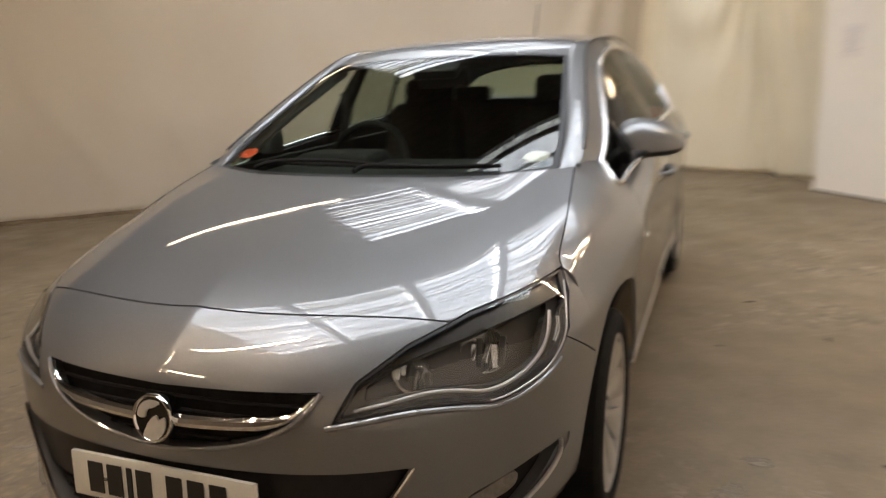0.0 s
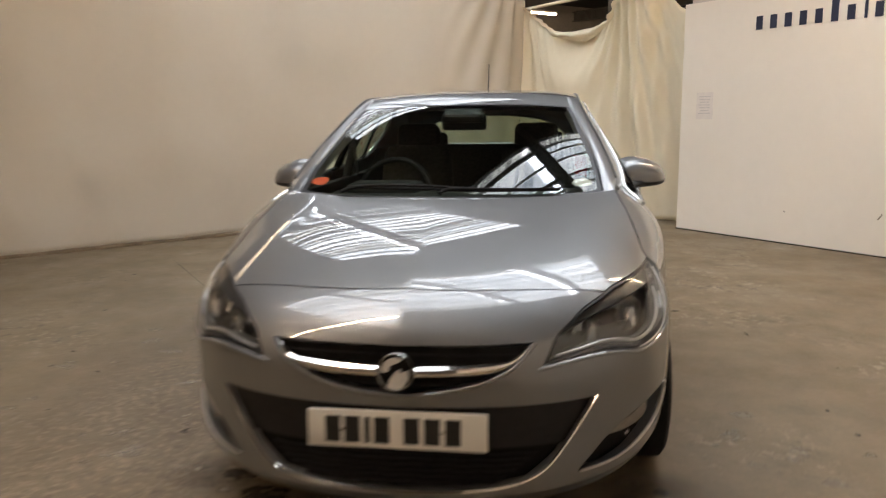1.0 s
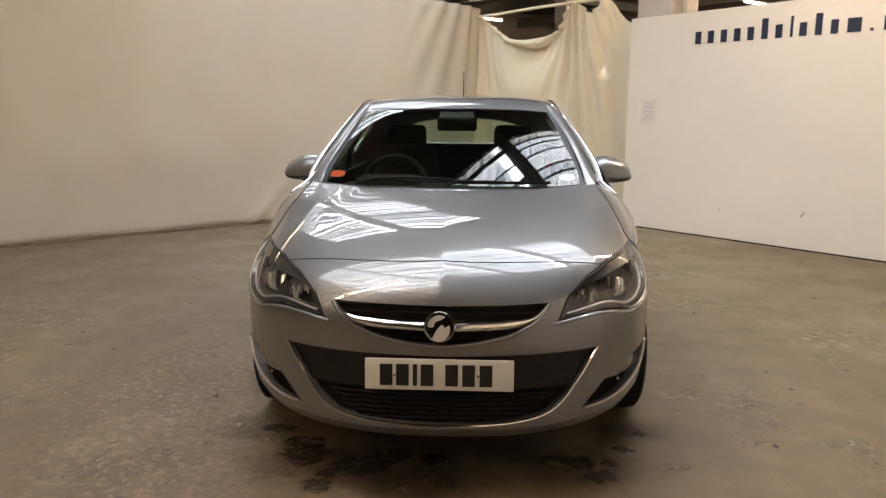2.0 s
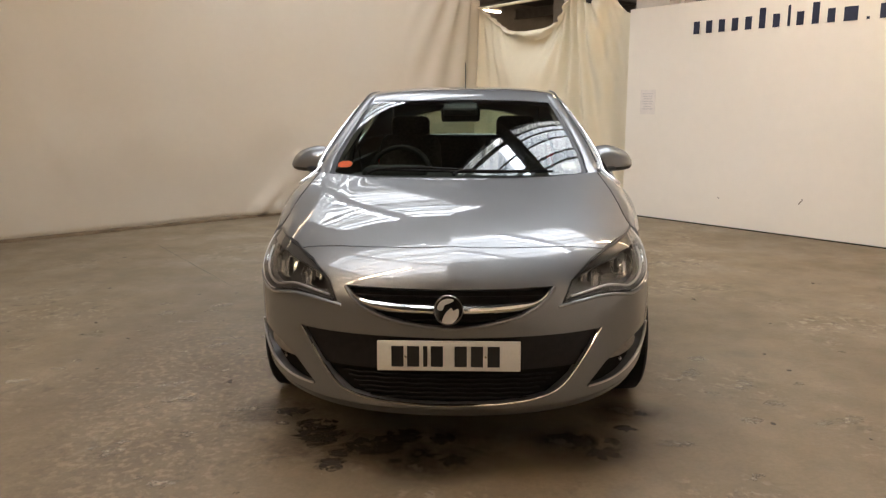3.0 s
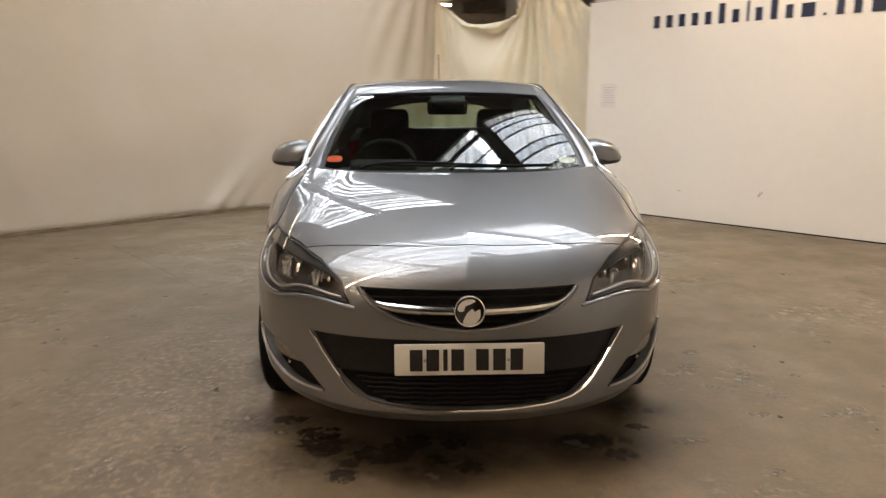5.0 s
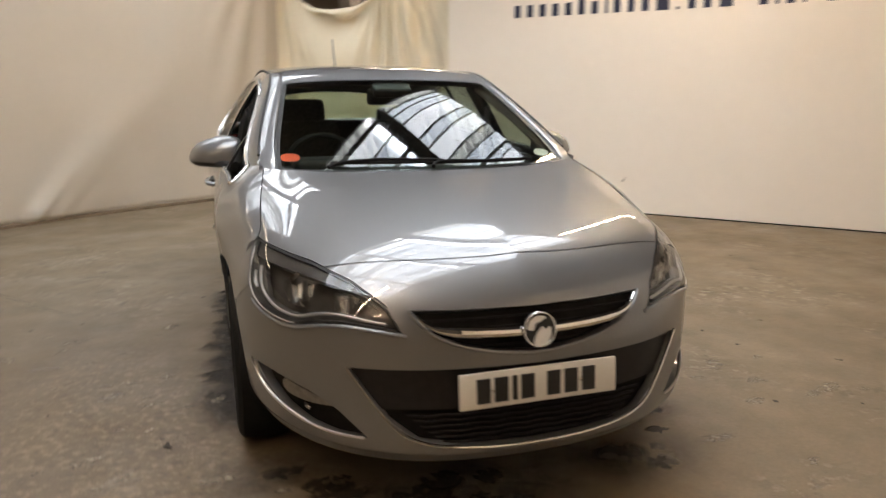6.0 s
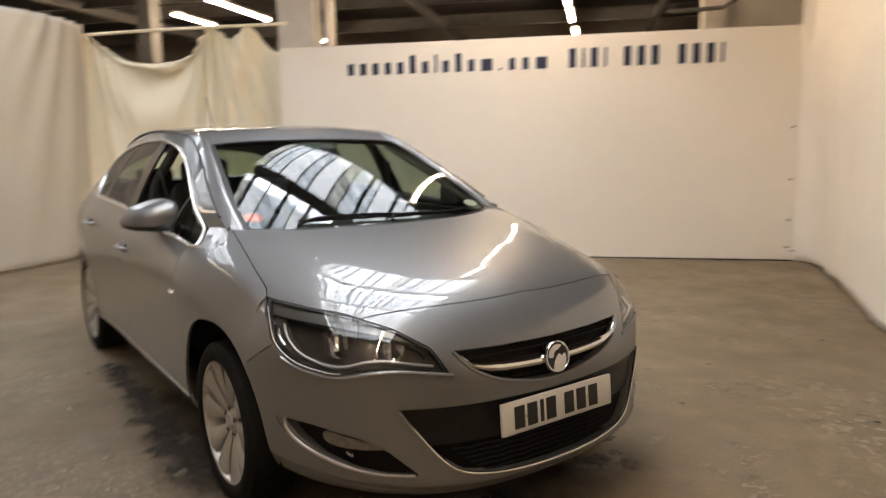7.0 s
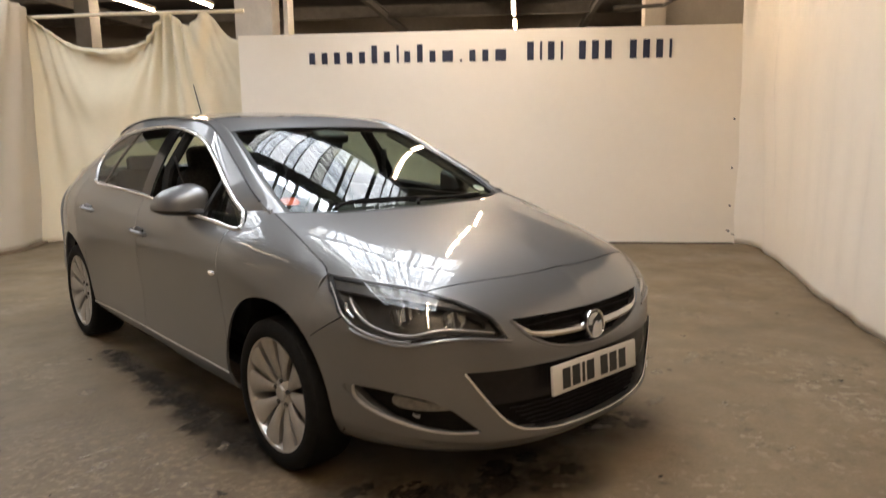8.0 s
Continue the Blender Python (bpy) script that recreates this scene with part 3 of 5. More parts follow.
n_blot = 0
for x, y, r, stretch in ((-0.57, 0.30, 0.085, 1.2), (-0.47, 0.08, 0.055, 1.0), (-0.44, 0.16, 0.035, 1.3), (-0.32, 0.23, 0.085, 1.3), (-0.12, 0.16, 0.045, 1.2), (0.02, 0.10, 0.045, 1.0), (-0.22, 0.10, 0.020, 1.2), (0.52, 0.28, 0.075, 1.3), (0.60, 0.20, 0.050, 1.1), (0.66, 0.30, 0.030, 1.2), (0.74, 0.42, 0.030, 1.3), (0.83, 0.58, 0.025, 1.4), (-0.74, 0.56, 0.05, 1.5), (-0.60, 0.42, 0.06, 1.6), (-0.05, 0.30, 0.05, 1.4), (-0.20, 0.33, 0.06, 1.5)):
    n_blot += 1
    blot("oil_stain", x, y, r * 1.35, n_blot, WET, "dark oily stain on concrete", stretch)
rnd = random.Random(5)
# A row of broad soft dark blots along the sill.
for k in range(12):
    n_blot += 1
    blot("damp_and_shade", -0.80 - 0.06 * rnd.random(), 1.15 + 0.17 * k, rnd.uniform(0.16, 0.24) * (1.2 - 0.05 * k), n_blot, DAMPSHADE, "broad soft patch of damp and car shade on concrete", rnd.uniform(1.2, 1.6), 1.4, 0.2)
# Broad blots under the nose paint the car's shadow along with damp.
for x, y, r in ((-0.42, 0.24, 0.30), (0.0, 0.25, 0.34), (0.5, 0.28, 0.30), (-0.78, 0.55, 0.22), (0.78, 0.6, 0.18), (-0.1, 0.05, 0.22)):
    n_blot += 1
    blot("damp_and_shade", x, y, r, n_blot, DAMPSHADE, "broad soft patch of damp and car shade on concrete", 1.4, 0.0, 0.2)
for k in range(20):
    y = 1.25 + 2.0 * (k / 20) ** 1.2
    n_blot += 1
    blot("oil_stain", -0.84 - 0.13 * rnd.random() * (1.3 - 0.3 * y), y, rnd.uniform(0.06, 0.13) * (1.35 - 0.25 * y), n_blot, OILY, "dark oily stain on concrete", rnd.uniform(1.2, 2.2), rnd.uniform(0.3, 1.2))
for k in range(70):
    x, y = rnd.choice(((-1.65, 2.3), (-1.3, 0.9), (-1.15, 0.2), (1.5, 0.6), (-2.0, 1.6), (-1.45, 1.6), (1.2, -0.1)))
    n_blot += 1
    blot("pale_scuff", x + rnd.gauss(0, 0.25), y + rnd.gauss(0, 0.32), rnd.uniform(0.012, 0.05), n_blot, CHALK, "pale scuff on concrete", rnd.uniform(1.2, 3.0), rnd.uniform(-0.4, 0.9))
for k in range(60):
    n_blot += 1
    blot("dark_fleck", rnd.uniform(-3.2, 3.2), rnd.uniform(-0.6, 4.0), rnd.uniform(0.006, 0.02), n_blot, WET, "dark fleck of dirt", rnd.uniform(1.0, 3.0), rnd.uniform(0, 3))
part("floor_joint", tube([(-3.6, 5.15, FLOOR_Z - 0.001), (-2.52, 3.78, FLOOR_Z - 0.001), (-1.38, 2.34, FLOOR_Z - 0.001)], 0.0028, 6), WET, floor, "narrow dark joint in the concrete")

wall_slab("wall_partition", -0.40, PART_V, 5.7, PART_V, FLOOR_Z, 2.472, 0.09, WALLPAINT, "cream painted plain partition wall with dark lettering near the top", "wall")
ROOF_Z = 4.35
HALL = (-11.0, 13.5, -12.0, 14.0)
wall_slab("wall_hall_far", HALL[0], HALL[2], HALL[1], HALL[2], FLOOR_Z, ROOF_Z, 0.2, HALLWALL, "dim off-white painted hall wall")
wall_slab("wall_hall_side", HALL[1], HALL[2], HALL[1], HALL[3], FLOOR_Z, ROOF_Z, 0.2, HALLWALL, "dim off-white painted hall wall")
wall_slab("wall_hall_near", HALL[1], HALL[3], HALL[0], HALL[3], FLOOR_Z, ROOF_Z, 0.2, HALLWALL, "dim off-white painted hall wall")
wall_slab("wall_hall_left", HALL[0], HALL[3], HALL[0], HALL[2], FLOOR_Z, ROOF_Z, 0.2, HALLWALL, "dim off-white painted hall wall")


def roof_with_openings(openings):
    """The roof deck as strips round the roof-light openings (u0, u1, v0, v1 each)."""
    us = sorted({HALL[0] - 0.3, HALL[1] + 0.3, *(o[0] for o in openings), *(o[1] for o in openings)})
    vs = sorted({HALL[2] - 0.3, HALL[3] + 0.3, *(o[2] for o in openings), *(o[3] for o in openings)})
    bm = bmesh.new()
    for u0, u1 in zip(us, us[1:]):
        for v0, v1 in zip(vs, vs[1:]):
            mid = ((u0 + u1) / 2, (v0 + v1) / 2)
            if any(o[0] < mid[0] < o[1] and o[2] < mid[1] < o[3] for o in openings):
                continue
            c = [bay(u, v) for u, v in ((u0, v0), (u1, v0), (u1, v1), (u0, v1))]
            lo = [bm.verts.new((*p.xy, ROOF_Z)) for p in c]
            hi = [bm.verts.new((*p.xy, ROOF_Z + 0.12)) for p in c]
            bm.faces.new(lo)
            bm.faces.new(hi[::-1])
            for k in range(4):
                bm.faces.new((lo[k], hi[k], hi[(k + 1) % 4], lo[(k + 1) % 4]))
    bmesh.ops.remove_doubles(bm, verts=bm.verts[:], dist=0.001)
    bmesh.ops.recalc_face_normals(bm, faces=bm.faces[:])
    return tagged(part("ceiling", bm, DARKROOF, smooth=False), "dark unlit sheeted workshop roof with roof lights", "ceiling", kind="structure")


OPENINGS = [(0.85, 3.1, 1.25, 2.735), (0.85, 3.1, 2.835, 4.35), (0.85, 3.1, 4.5, 5.95), (0.85, 3.1, 6.1, 7.4), (-4.6, -1.3, 0.95, 2.71), (-4.6, -1.3, 2.86, 4.3)]
roof_with_openings(OPENINGS)
for k, (u0, u1, v0, v1) in enumerate(OPENINGS):
    c = [bay(u, v, ROOF_Z + 0.30) for u, v in ((u0 - 0.2, v0 - 0.16), (u1 + 0.2, v0 - 0.16), (u1 + 0.2, v1 + 0.16), (u0 - 0.2, v1 + 0.16))]
    tagged(link_mesh("backdrop_sky", [tuple(p) for p in c], [(0, 1, 2, 3)], SKYGLOW, smooth=False), "bright overcast sky over the roof light", "sky", kind="structure")
    # glazing bars across the opening and sheets of varied dirt between them
    rnd = random.Random(20 + k)
    light = tagged(new("skylight_" + str(k + 1)), "patent-glazed roof light with dirty ribbed panes", "skylight", kind="structure")
    u = u0
    n = 0
    while u < u1 - 0.05:
        wide = min(rnd.choice((0.11, 0.15, 0.20, 0.25)), u1 - u)
        bar = rnd.choice((0.014, 0.02, 0.045))
        m = pose(*bay(u, (v0 + v1) / 2, ROOF_Z + 0.04), 0, 0, math.degrees(TURN))
        part("glazing_bar", block((bar, v1 - v0, 0.05), m), STEEL, light, smooth=False)
        m = pose(*bay(u + wide / 2, (v0 + v1) / 2, ROOF_Z + 0.09), 0, 0, math.degrees(TURN))
        h_u, h_v = wide / 2 - 0.003, (v1 - v0) / 2 - 0.005
        pane = link_mesh("pane", [tuple(m @ Vector(q)) for q in ((-h_u, -h_v, 0), (h_u, -h_v, 0), (h_u, h_v, 0), (-h_u, h_v, 0))], [(0, 1, 2, 3)], PANES[rnd.choice((0, 0, 0, 1, 1, 2) if u0 > 0 else (0, 0, 1, 1, 2))], light, smooth=False)
        pane.visible_shadow = False
        u += wide
        n += 1

def drape_top(s):
    """The corner cloth's upper hem: a deep swag, a small one and a dropped end."""
    u = -3.10 + 2.95 * s
    return float(spline((-3.12, -2.92, -2.73, -2.355, -2.08, -1.765, -1.52, -1.24, -1.03, -0.80, -0.60, -0.37, -0.1), (2.79, 2.65, 2.515, 2.37, 2.345, 2.39, 2.52, 2.75, 2.61, 2.755, 2.52, 2.44, 2.40))(u)[0, 0])


def swag(s, h):
    """Bowed folds that hang under the swag and run down from its two hooks; the foot swings in front at one end and behind at the other."""
    u = -3.10 + 2.95 * s
    k = (u + 2.17) / 0.86
    bow = math.exp(-(k**4)) * max(0.0, h - 0.30) / 0.7
    fold = 0.055 * bow * math.sin(19 * (h - 0.26 * k * k) + 0.6) * (1 - 0.5 * k * k)
    fans = 0.05 * math.exp(-(((u + 1.22) / 0.45) ** 2)) * math.sin(20 * (u + 1.22) / (0.35 + 1.3 * (1 - h)))
    fans += 0.03 * math.exp(-(((u + 2.95) / 0.35) ** 2)) * math.sin(16 * (u + 3.1) / (0.25 + 1.1 * (1 - h)))
    k2 = (u + 1.02) / 0.30
    fold += 0.05 * math.exp(-(k2**4)) * max(0.0, h - 0.25) * math.sin(15 * (h - 0.30 * k2 * k2 - 0.12 * k2) + 2.0)
    swing = float(np.interp(u, (-2.9, -1.4, -0.4), (0.28, -0.32, -0.40))) * (1 - h) ** 1.2
    return fold + fans + swing + 0.04 * math.sin(5.5 * u + 1.2 * h)


def gathers(s, h):
    """Tight gathers in the top band and a soft sweep at the foot."""
    a = max(0.0, (h - 0.76) / 0.24)
    corner = math.exp(-(((s - 0.09) / 0.05) ** 2)) * 0.04 * math.sin(math.pi * min(1, h * 1.3)) * math.sin(95 * s + 6 * h)
    hang = 0.012 * math.sin(58 * s + 1.4 * math.sin(17 * s) + 0.7 * h) * (0.4 + 0.6 * h) + 0.005 * math.sin(113 * s + 3 * math.sin(19 * s) - 1.1 * h)
    return corner + hang + 0.034 * a**0.5 * (math.sin(190 * s + 2 * math.sin(31 * s)) + 0.5 * math.sin(333 * s)) + 0.015 * max(0, 0.35 - h) * math.sin(26 * s + 5 * h)


def foot_sweep(s, h):
    """Two leaning folds where the hem is pulled out over the batten, and faint slanting wrinkles above."""
    out = 0.012 * max(0, 0.25 - h) * math.sin(40 * s)
    for start, width, high in ((0.722, 0.0060, 0.12), (0.740, 0.0055, 0.09), (0.762, 0.010, 0.035)):
        k = (s - start - 0.215 * h) / (width + 0.035 * h)
        out += high * math.exp(-k * k) * math.exp(-h / 0.17) * min(1, h / 0.02 + 0.35)
    out += 0.008 * math.exp(-(((s - 0.735 - 0.20 * h) / 0.014) ** 2)) * min(1, 3 * h) * max(0, 1 - 1.3 * h)
    for start, lean, high in ((0.47, -0.10, 0.008), (0.53, -0.13, 0.010), (0.59, -0.09, 0.006), (0.41, 0.06, 0.006)):
        out += high * math.exp(-(((s - start - lean * h) / 0.011) ** 2)) * math.sin(math.pi * min(1, 1.15 * h + 0.1))
    return out


def end_folds(s, h):
    """A few deep folds that fan out from the hook, and a hem that kicks out; the rest hangs smooth."""
    e = (s - 0.885) / 0.115
    if e <= 0:
        return foot_sweep(s, h)
    fan = math.sin(15 * (1 - e) / (0.45 + 0.75 * (1 - h)) + 0.5)
    return foot_sweep(s, h) + 0.03 * fan * min(1, 4 * (1 - e)) * min(1, 2 * e)


LEFT_LINE = [(-3.7, 13.0), (-3.5, 8.0), (-3.4, 5.8), (-3.36, 4.1), (-3.27, 2.85), (-3.10, 1.95), (-2.90, 0.95), (-2.92, 0.15), (-3.07, -0.22)]
curtain("curtain_left", LEFT_LINE, 2.86, 8, 0.028, LEFTSHEET, "off-white sheeting hung as a tall smooth curtain", "curtain", 3, steps=720, sag=end_folds, foot=FLOOR_Z + 0.012)
curtain("curtain_corner", [(-3.10, PART_V + 0.02), (-2.0, PART_V), (-1.0, PART_V - 0.02), (-0.40, PART_V - 0.12), (-0.15, PART_V - 0.13)], drape_top, 4, 0.04, CREAM, "cream cloth draped and sagging from a rail", "curtain", 7, sag=swag, steps=220, foot=FLOOR_Z + 0.012)
# The stretch beyond v 4.9 is unseen, added to brighten the nose's reflections.
curtain("curtain_right", [(5.50, -0.28), (5.56, -0.20), (5.66, 0.05), (5.66, 0.35), (5.58, 1.05), (5.46, 2.0), (5.30, 3.6), (5.26, 4.9), (5.7, 6.6), (6.3, 8.3)], 2.95, 9, 0.02, SHEETING, "off-white sheeting hung smooth with a gathered top", "curtain", 11, sag=gathers, steps=640, foot=FLOOR_Z + 0.012)
left_path = spline([-p[1] for p in LEFT_LINE], [p[0] for p in LEFT_LINE])
strip_rows = []
for v in np.linspace(11.0, 0.0, 60):
    u = float(left_path(-v)[0, 0])
    rough = 0.004 * noise.noise((v * 2.0, 0.3, 1.0))
    strip_rows.append([tuple(bay(u + du, v, FLOOR_Z + 0.001 + dz)) for du, dz in ((-0.03, 0.0), (-0.03, 0.034 + rough), (0.048, 0.030 + rough), (0.056, 0.024 + rough), (0.058, 0.0))])
bv, bf = sheet(strip_rows)
foot_batten = tagged(link_mesh("floor_batten", bv, bf, BATTEN, smooth=False), "worn brown timber batten along the sheeting's foot", "batten", kind="structure")
for v in np.arange(1.0, 10.5, 1.15):
    u = float(left_path(-v)[0, 0])
    nail = lathe([(0.0, 0.0), (0.003, 0.009), (0.0, 0.012)], 10, "y")
    part("nail_head", nail, DARKHOLE, foot_batten, "dark nail head").matrix_basis = pose(*bay(u + 0.051, v, FLOOR_Z + 0.032), -90)
lip_rows = []
for k in range(61):
    u = -3.08 + 1.82 * k / 60
    z = drape_top((u + 3.10) / 2.95)
    deep = 0.12 * math.sin(math.pi * k / 60) ** 0.7 * (1 + 0.25 * math.sin(9 * u))
    lip_rows.append([bay(u + 0.04 * q, PART_V + 0.055 * math.sin(math.pi * min(1, q * 1.15)) + 0.012 * math.sin(25 * u + 4 * q) + 0.02 + swag((u + 3.10) / 2.95, 0.98), z + 0.006 - deep * q) for q in np.linspace(0, 1, 9)])
lv, lf = sheet([[tuple(p) for p in r] for r in lip_rows])
lip = link_mesh("curtain_corner_hem", lv, lf, CREAM)
lip.modifiers.new("cloth", "SOLIDIFY").thickness = 0.006
tagged(lip, "cream cloth hem folded over the swag", "curtain", kind="structure")
# Near-black strip stands in for the thin shadow at the partition's foot.
foot_shade_bm = block((5.9, 0.008, 0.012), pose(*bay(2.55, PART_V + 0.004, FLOOR_Z + 0.006), 0, 0, math.degrees(TURN)))
tagged(part("trim", foot_shade_bm, DARKHOLE, smooth=False), "dark strip for the shadow along the partition's foot", "trim", kind="structure")
tagged(part("curtain_rail", tube([bay(-3.6, PART_V - 0.02, 2.745), bay(-1.95, PART_V - 0.03, 2.77), bay(-0.36, PART_V - 0.14, 2.78)], 0.022, 12), CREAM), "cream painted round curtain rail", "rail", kind="structure")


def column(name, u, v, w, d, label, paint=PILLAR):
    m = pose(*bay(u, v, (ROOF_Z + FLOOR_Z) / 2), 0, 0, math.degrees(TURN))
    return tagged(part(name, block((w, d, ROOF_Z - FLOOR_Z), m, 0.01), paint, smooth=False), label, "column", kind="structure")


column("column_1", -0.31, -0.72, 0.48, 0.3, "cream boxed-in roof column behind the partition")
column("column_2", 0.10, -0.70, 0.06, 0.24, "cream steel stanchion beside the boxed column")
column("column_3", -4.2, -3.4, 0.27, 0.30, "roof column darkened for the dim hall", DIMPILLAR)
column("column_4", 4.95, -2.9, 0.30, 0.30, "off-white roof column behind the partition")
wall_slab("wall_store", 5.1, -3.0, HALL[1], -3.0, FLOOR_Z, ROOF_Z, 0.1, PILLAR, "off-white painted store wall behind the partition")


def girder(name, u0, v0, u1, v1, z, w, h, label):
    a, b = bay(u0, v0, z), bay(u1, v1, z)
    d = b - a
    m = Matrix.Translation((a + b) / 2) @ Euler((0, 0, math.atan2(d.y, d.x))).to_matrix().to_4x4()
    bm = block((d.length, w, 0.02), m @ pose(0, 0, h / 2))
    for other in (block((d.length, w, 0.02), m @ pose(0, 0, -h / 2)), block((d.length, 0.012, h), m)):
        me = bpy.data.meshes.new("web")
        other.to_mesh(me)
        other.free()
        bm.from_mesh(me)
        bpy.data.meshes.remove(me)
    return tagged(part(name, bm, STEEL, smooth=False), label, "roof beam", kind="structure")


girder("beam_1", HALL[0], 2.785, HALL[1], 2.785, ROOF_Z - 0.065, 0.075, 0.10, "dark steel roof girder between the roof lights")
for k, v in enumerate((-2.2, -4.4, -6.6, -9.0)):
    girder("beam_" + str(k + 2), HALL[0], v, HALL[1], v, ROOF_Z - 0.18 - 0.12 * (k % 2), 0.14, 0.26, "dark steel roof girder")
for k, u in enumerate((-6.2, -0.1, 4.6)):
    girder("beam_" + str(k + 6), u, HALL[2], u, 0.3, ROOF_Z - 0.42, 0.10, 0.16, "dark steel tie beam across the hall")
for k, (u, du) in enumerate(((1.3, 0.9), (-1.9, -0.9), (4.7, 0.9))):
    tagged(part("brace_" + str(k + 1), tube([bay(u, -2.3, ROOF_Z - 0.9), bay(u + du, -2.3, ROOF_Z - 0.1)], 0.035, 8), STEEL), "dark steel diagonal roof brace", "brace", kind="structure")
tagged(part("pipe", tube([bay(4.3, -2.4, 3.0), bay(5.0, -2.4, 3.02), bay(5.9, -1.2, 3.5)], 0.03, 8), STEEL), "dark service pipe above the partition", "pipe", kind="structure")


# ---- batten lamps in two rows, with unseen ones added for light ----
def batten(u, v, length, light=TUBE):
    """A fluorescent batten that runs along the bay's v."""
    thing = tagged(new("ceiling_lamp"), "long white fluorescent batten lamp, lit", "ceiling lamp", "batten lamps in rows")
    thing.matrix_basis = pose(*bay(u, v, 3.62), 0, 0, math.degrees(TURN))
    part("housing", block((0.09, length, 0.05), pose(0, 0, 0.045), 0.008), PILLAR, thing, smooth=False)
    part("tube", tube([(0, -length / 2 + 0.02, 0), (0, length / 2 - 0.02, 0)], 0.020, 10), light, thing, "lit fluorescent tube")
    for q in (-0.35, 0.35):
        part("hanger", tube([(0, q * length, 0.07), (0, q * length, ROOF_Z - 3.62)], 0.005, 6), STEEL, thing)
    return thing


lamp = batten(2.75, 1.3, 1.5)
# Unseen, added to light the car's front: u 2.75 and 3.9, v 7 up.
for u, v in ((2.75, -0.45), (2.82, -2.3), (2.85, -4.4), (2.86, -6.25), (2.88, -8.6), (-4.0, -4.6), (2.75, 7.0), (2.75, 8.8), (3.9, 10.5), (-2.8, -8.0), (2.75, 11.5), (-8.3, 2.0), (-8.3, 6.0), (8.3, 2.0), (8.3, 7.0), (-8.3, -5.0)):
    copy_thing(lamp, pose(*bay(u, v, 3.62), 0, 0, math.degrees(TURN)))


batten(-2.85, 5.4, 2.4, TUBEDIM)
batten(-2.72, -3.85, 2.4)


# ---- car ----
car = tagged(new("car"), "silver-grey five-door hatchback car parked on the concrete floor", "car")


def skin(name, v, f, material=PAINT, parent=car, label="", rim=0.012):
    return link_mesh(name, v, f, material, parent, label, rim=rim)


def mirrored(v, f):
    w = np.array(v, float).copy()
    w[:, 0] *= -1
    return w, [t[::-1] for t in f]


w = np.linspace(-1, 1, 181)
uu, vv = np.meshgrid(np.concatenate([np.linspace(0, 9.9, 130), np.linspace(9.97, 14.6, 70)]), np.sin(w * np.pi / 2), indexing="ij")
pts = nose(uu.ravel(), vv.ravel())
NV, NF = sheet(np.concatenate([pts, uu.ravel()[:, None], vv.ravel()[:, None]], -1).reshape(*uu.shape, 5))

GRILLE = [(0, 0.679), (0.2, 0.681), (0.385, 0.685), (0.335, 0.628), (0.24, 0.58), (0.12, 0.552), (0, 0.541), (-0.12, 0.552), (-0.24, 0.58), (-0.335, 0.628), (-0.385, 0.685), (-0.2, 0.681)]
INTAKE_HALF = [(0, 0.503), (0.29, 0.509), (0.565, 0.514), (0.515, 0.436), (0.455, 0.352), (0.37, 0.287), (0.20, 0.258), (0, 0.25)]
INTAKE = INTAKE_HALF + [(-x, z) for x, z in INTAKE_HALF[-2:0:-1]]
LAMP = [(0.415, 0.622), (0.45, 0.698), (0.53, 0.754), (0.625, 0.790), (0.768, 0.817), (0.797, 0.770), (0.814, 0.705), (0.806, 0.668), (0.780, 0.640), (0.73, 0.623), (0.70, 0.623), (0.66, 0.635), (0.59, 0.644), (0.50, 0.636)]
FOG = [(0.823, 0.449), (0.766, 0.447), (0.67, 0.42), (0.595, 0.375), (0.51, 0.29), (0.60, 0.29), (0.67, 0.305), (0.75, 0.337), (0.80, 0.38), (0.82, 0.42)]
in_grille, in_intake, in_lamp, in_fog = polygon(GRILLE), polygon(INTAKE), polygon(LAMP), polygon(FOG)


def shut(x):
    return 0.186 + 0.108 * (np.abs(x) / 0.58) ** 2


def field(fn, v):
    return fn(np.abs(v[:, 0]), v[:, 2]) if fn in (in_lamp, in_fog) else fn(v[:, 0], v[:, 2])


def arch(v, y0, r=0.388):
    return r - np.hypot(v[:, 1] - y0, v[:, 2] - 0.305)


AXLE_F, AXLE_R = 0.94, 3.625
ARCH_F = 0.96

# bonnet
v, f = clip(NV, NF, shut(NV[:, 0]) + 0.0025 - NV[:, 1])
v, f = clip(v, f, 0.004 - field(in_lamp, v))
v, f = clip(v, f, np.where(np.abs(v[:, 4]) > 0.86, 8.95 - v[:, 3], -1))
skin("bonnet", v, f, label="silver-grey metallic bonnet with a soft crown")

# bumper with its openings
v, f = clip(NV, NF, np.where((np.abs(NV[:, 4]) > 0.86) & (NV[:, 3] < 9.0), -1, NV[:, 1] - shut(NV[:, 0]) + 0.0025))
for fn, gap in ((in_lamp, 0.003), (in_grille, 0), (in_intake, 0), (in_fog, 0)):
    v, f = clip(v, f, gap - field(fn, v))
v, f = clip(v, f, arch(v, ARCH_F))


def wing_corner(v):
    """Negative above the short joint between bumper and wing, from the lamp back to the wheel arch."""
    return np.where((np.abs(v[:, 4]) > 0.8) & (v[:, 1] > 0.45), 0.658 - 0.62 * (v[:, 1] - 0.56) - v[:, 2], 1.0)


WING_V, WING_F = clip(v, f, wing_corner(v) + 0.002)
for s in (-1, 1):
    skin("wing_corner", *clip(WING_V, WING_F, -s * WING_V[:, 0]))
v, f = clip(v, f, 0.002 - wing_corner(v))
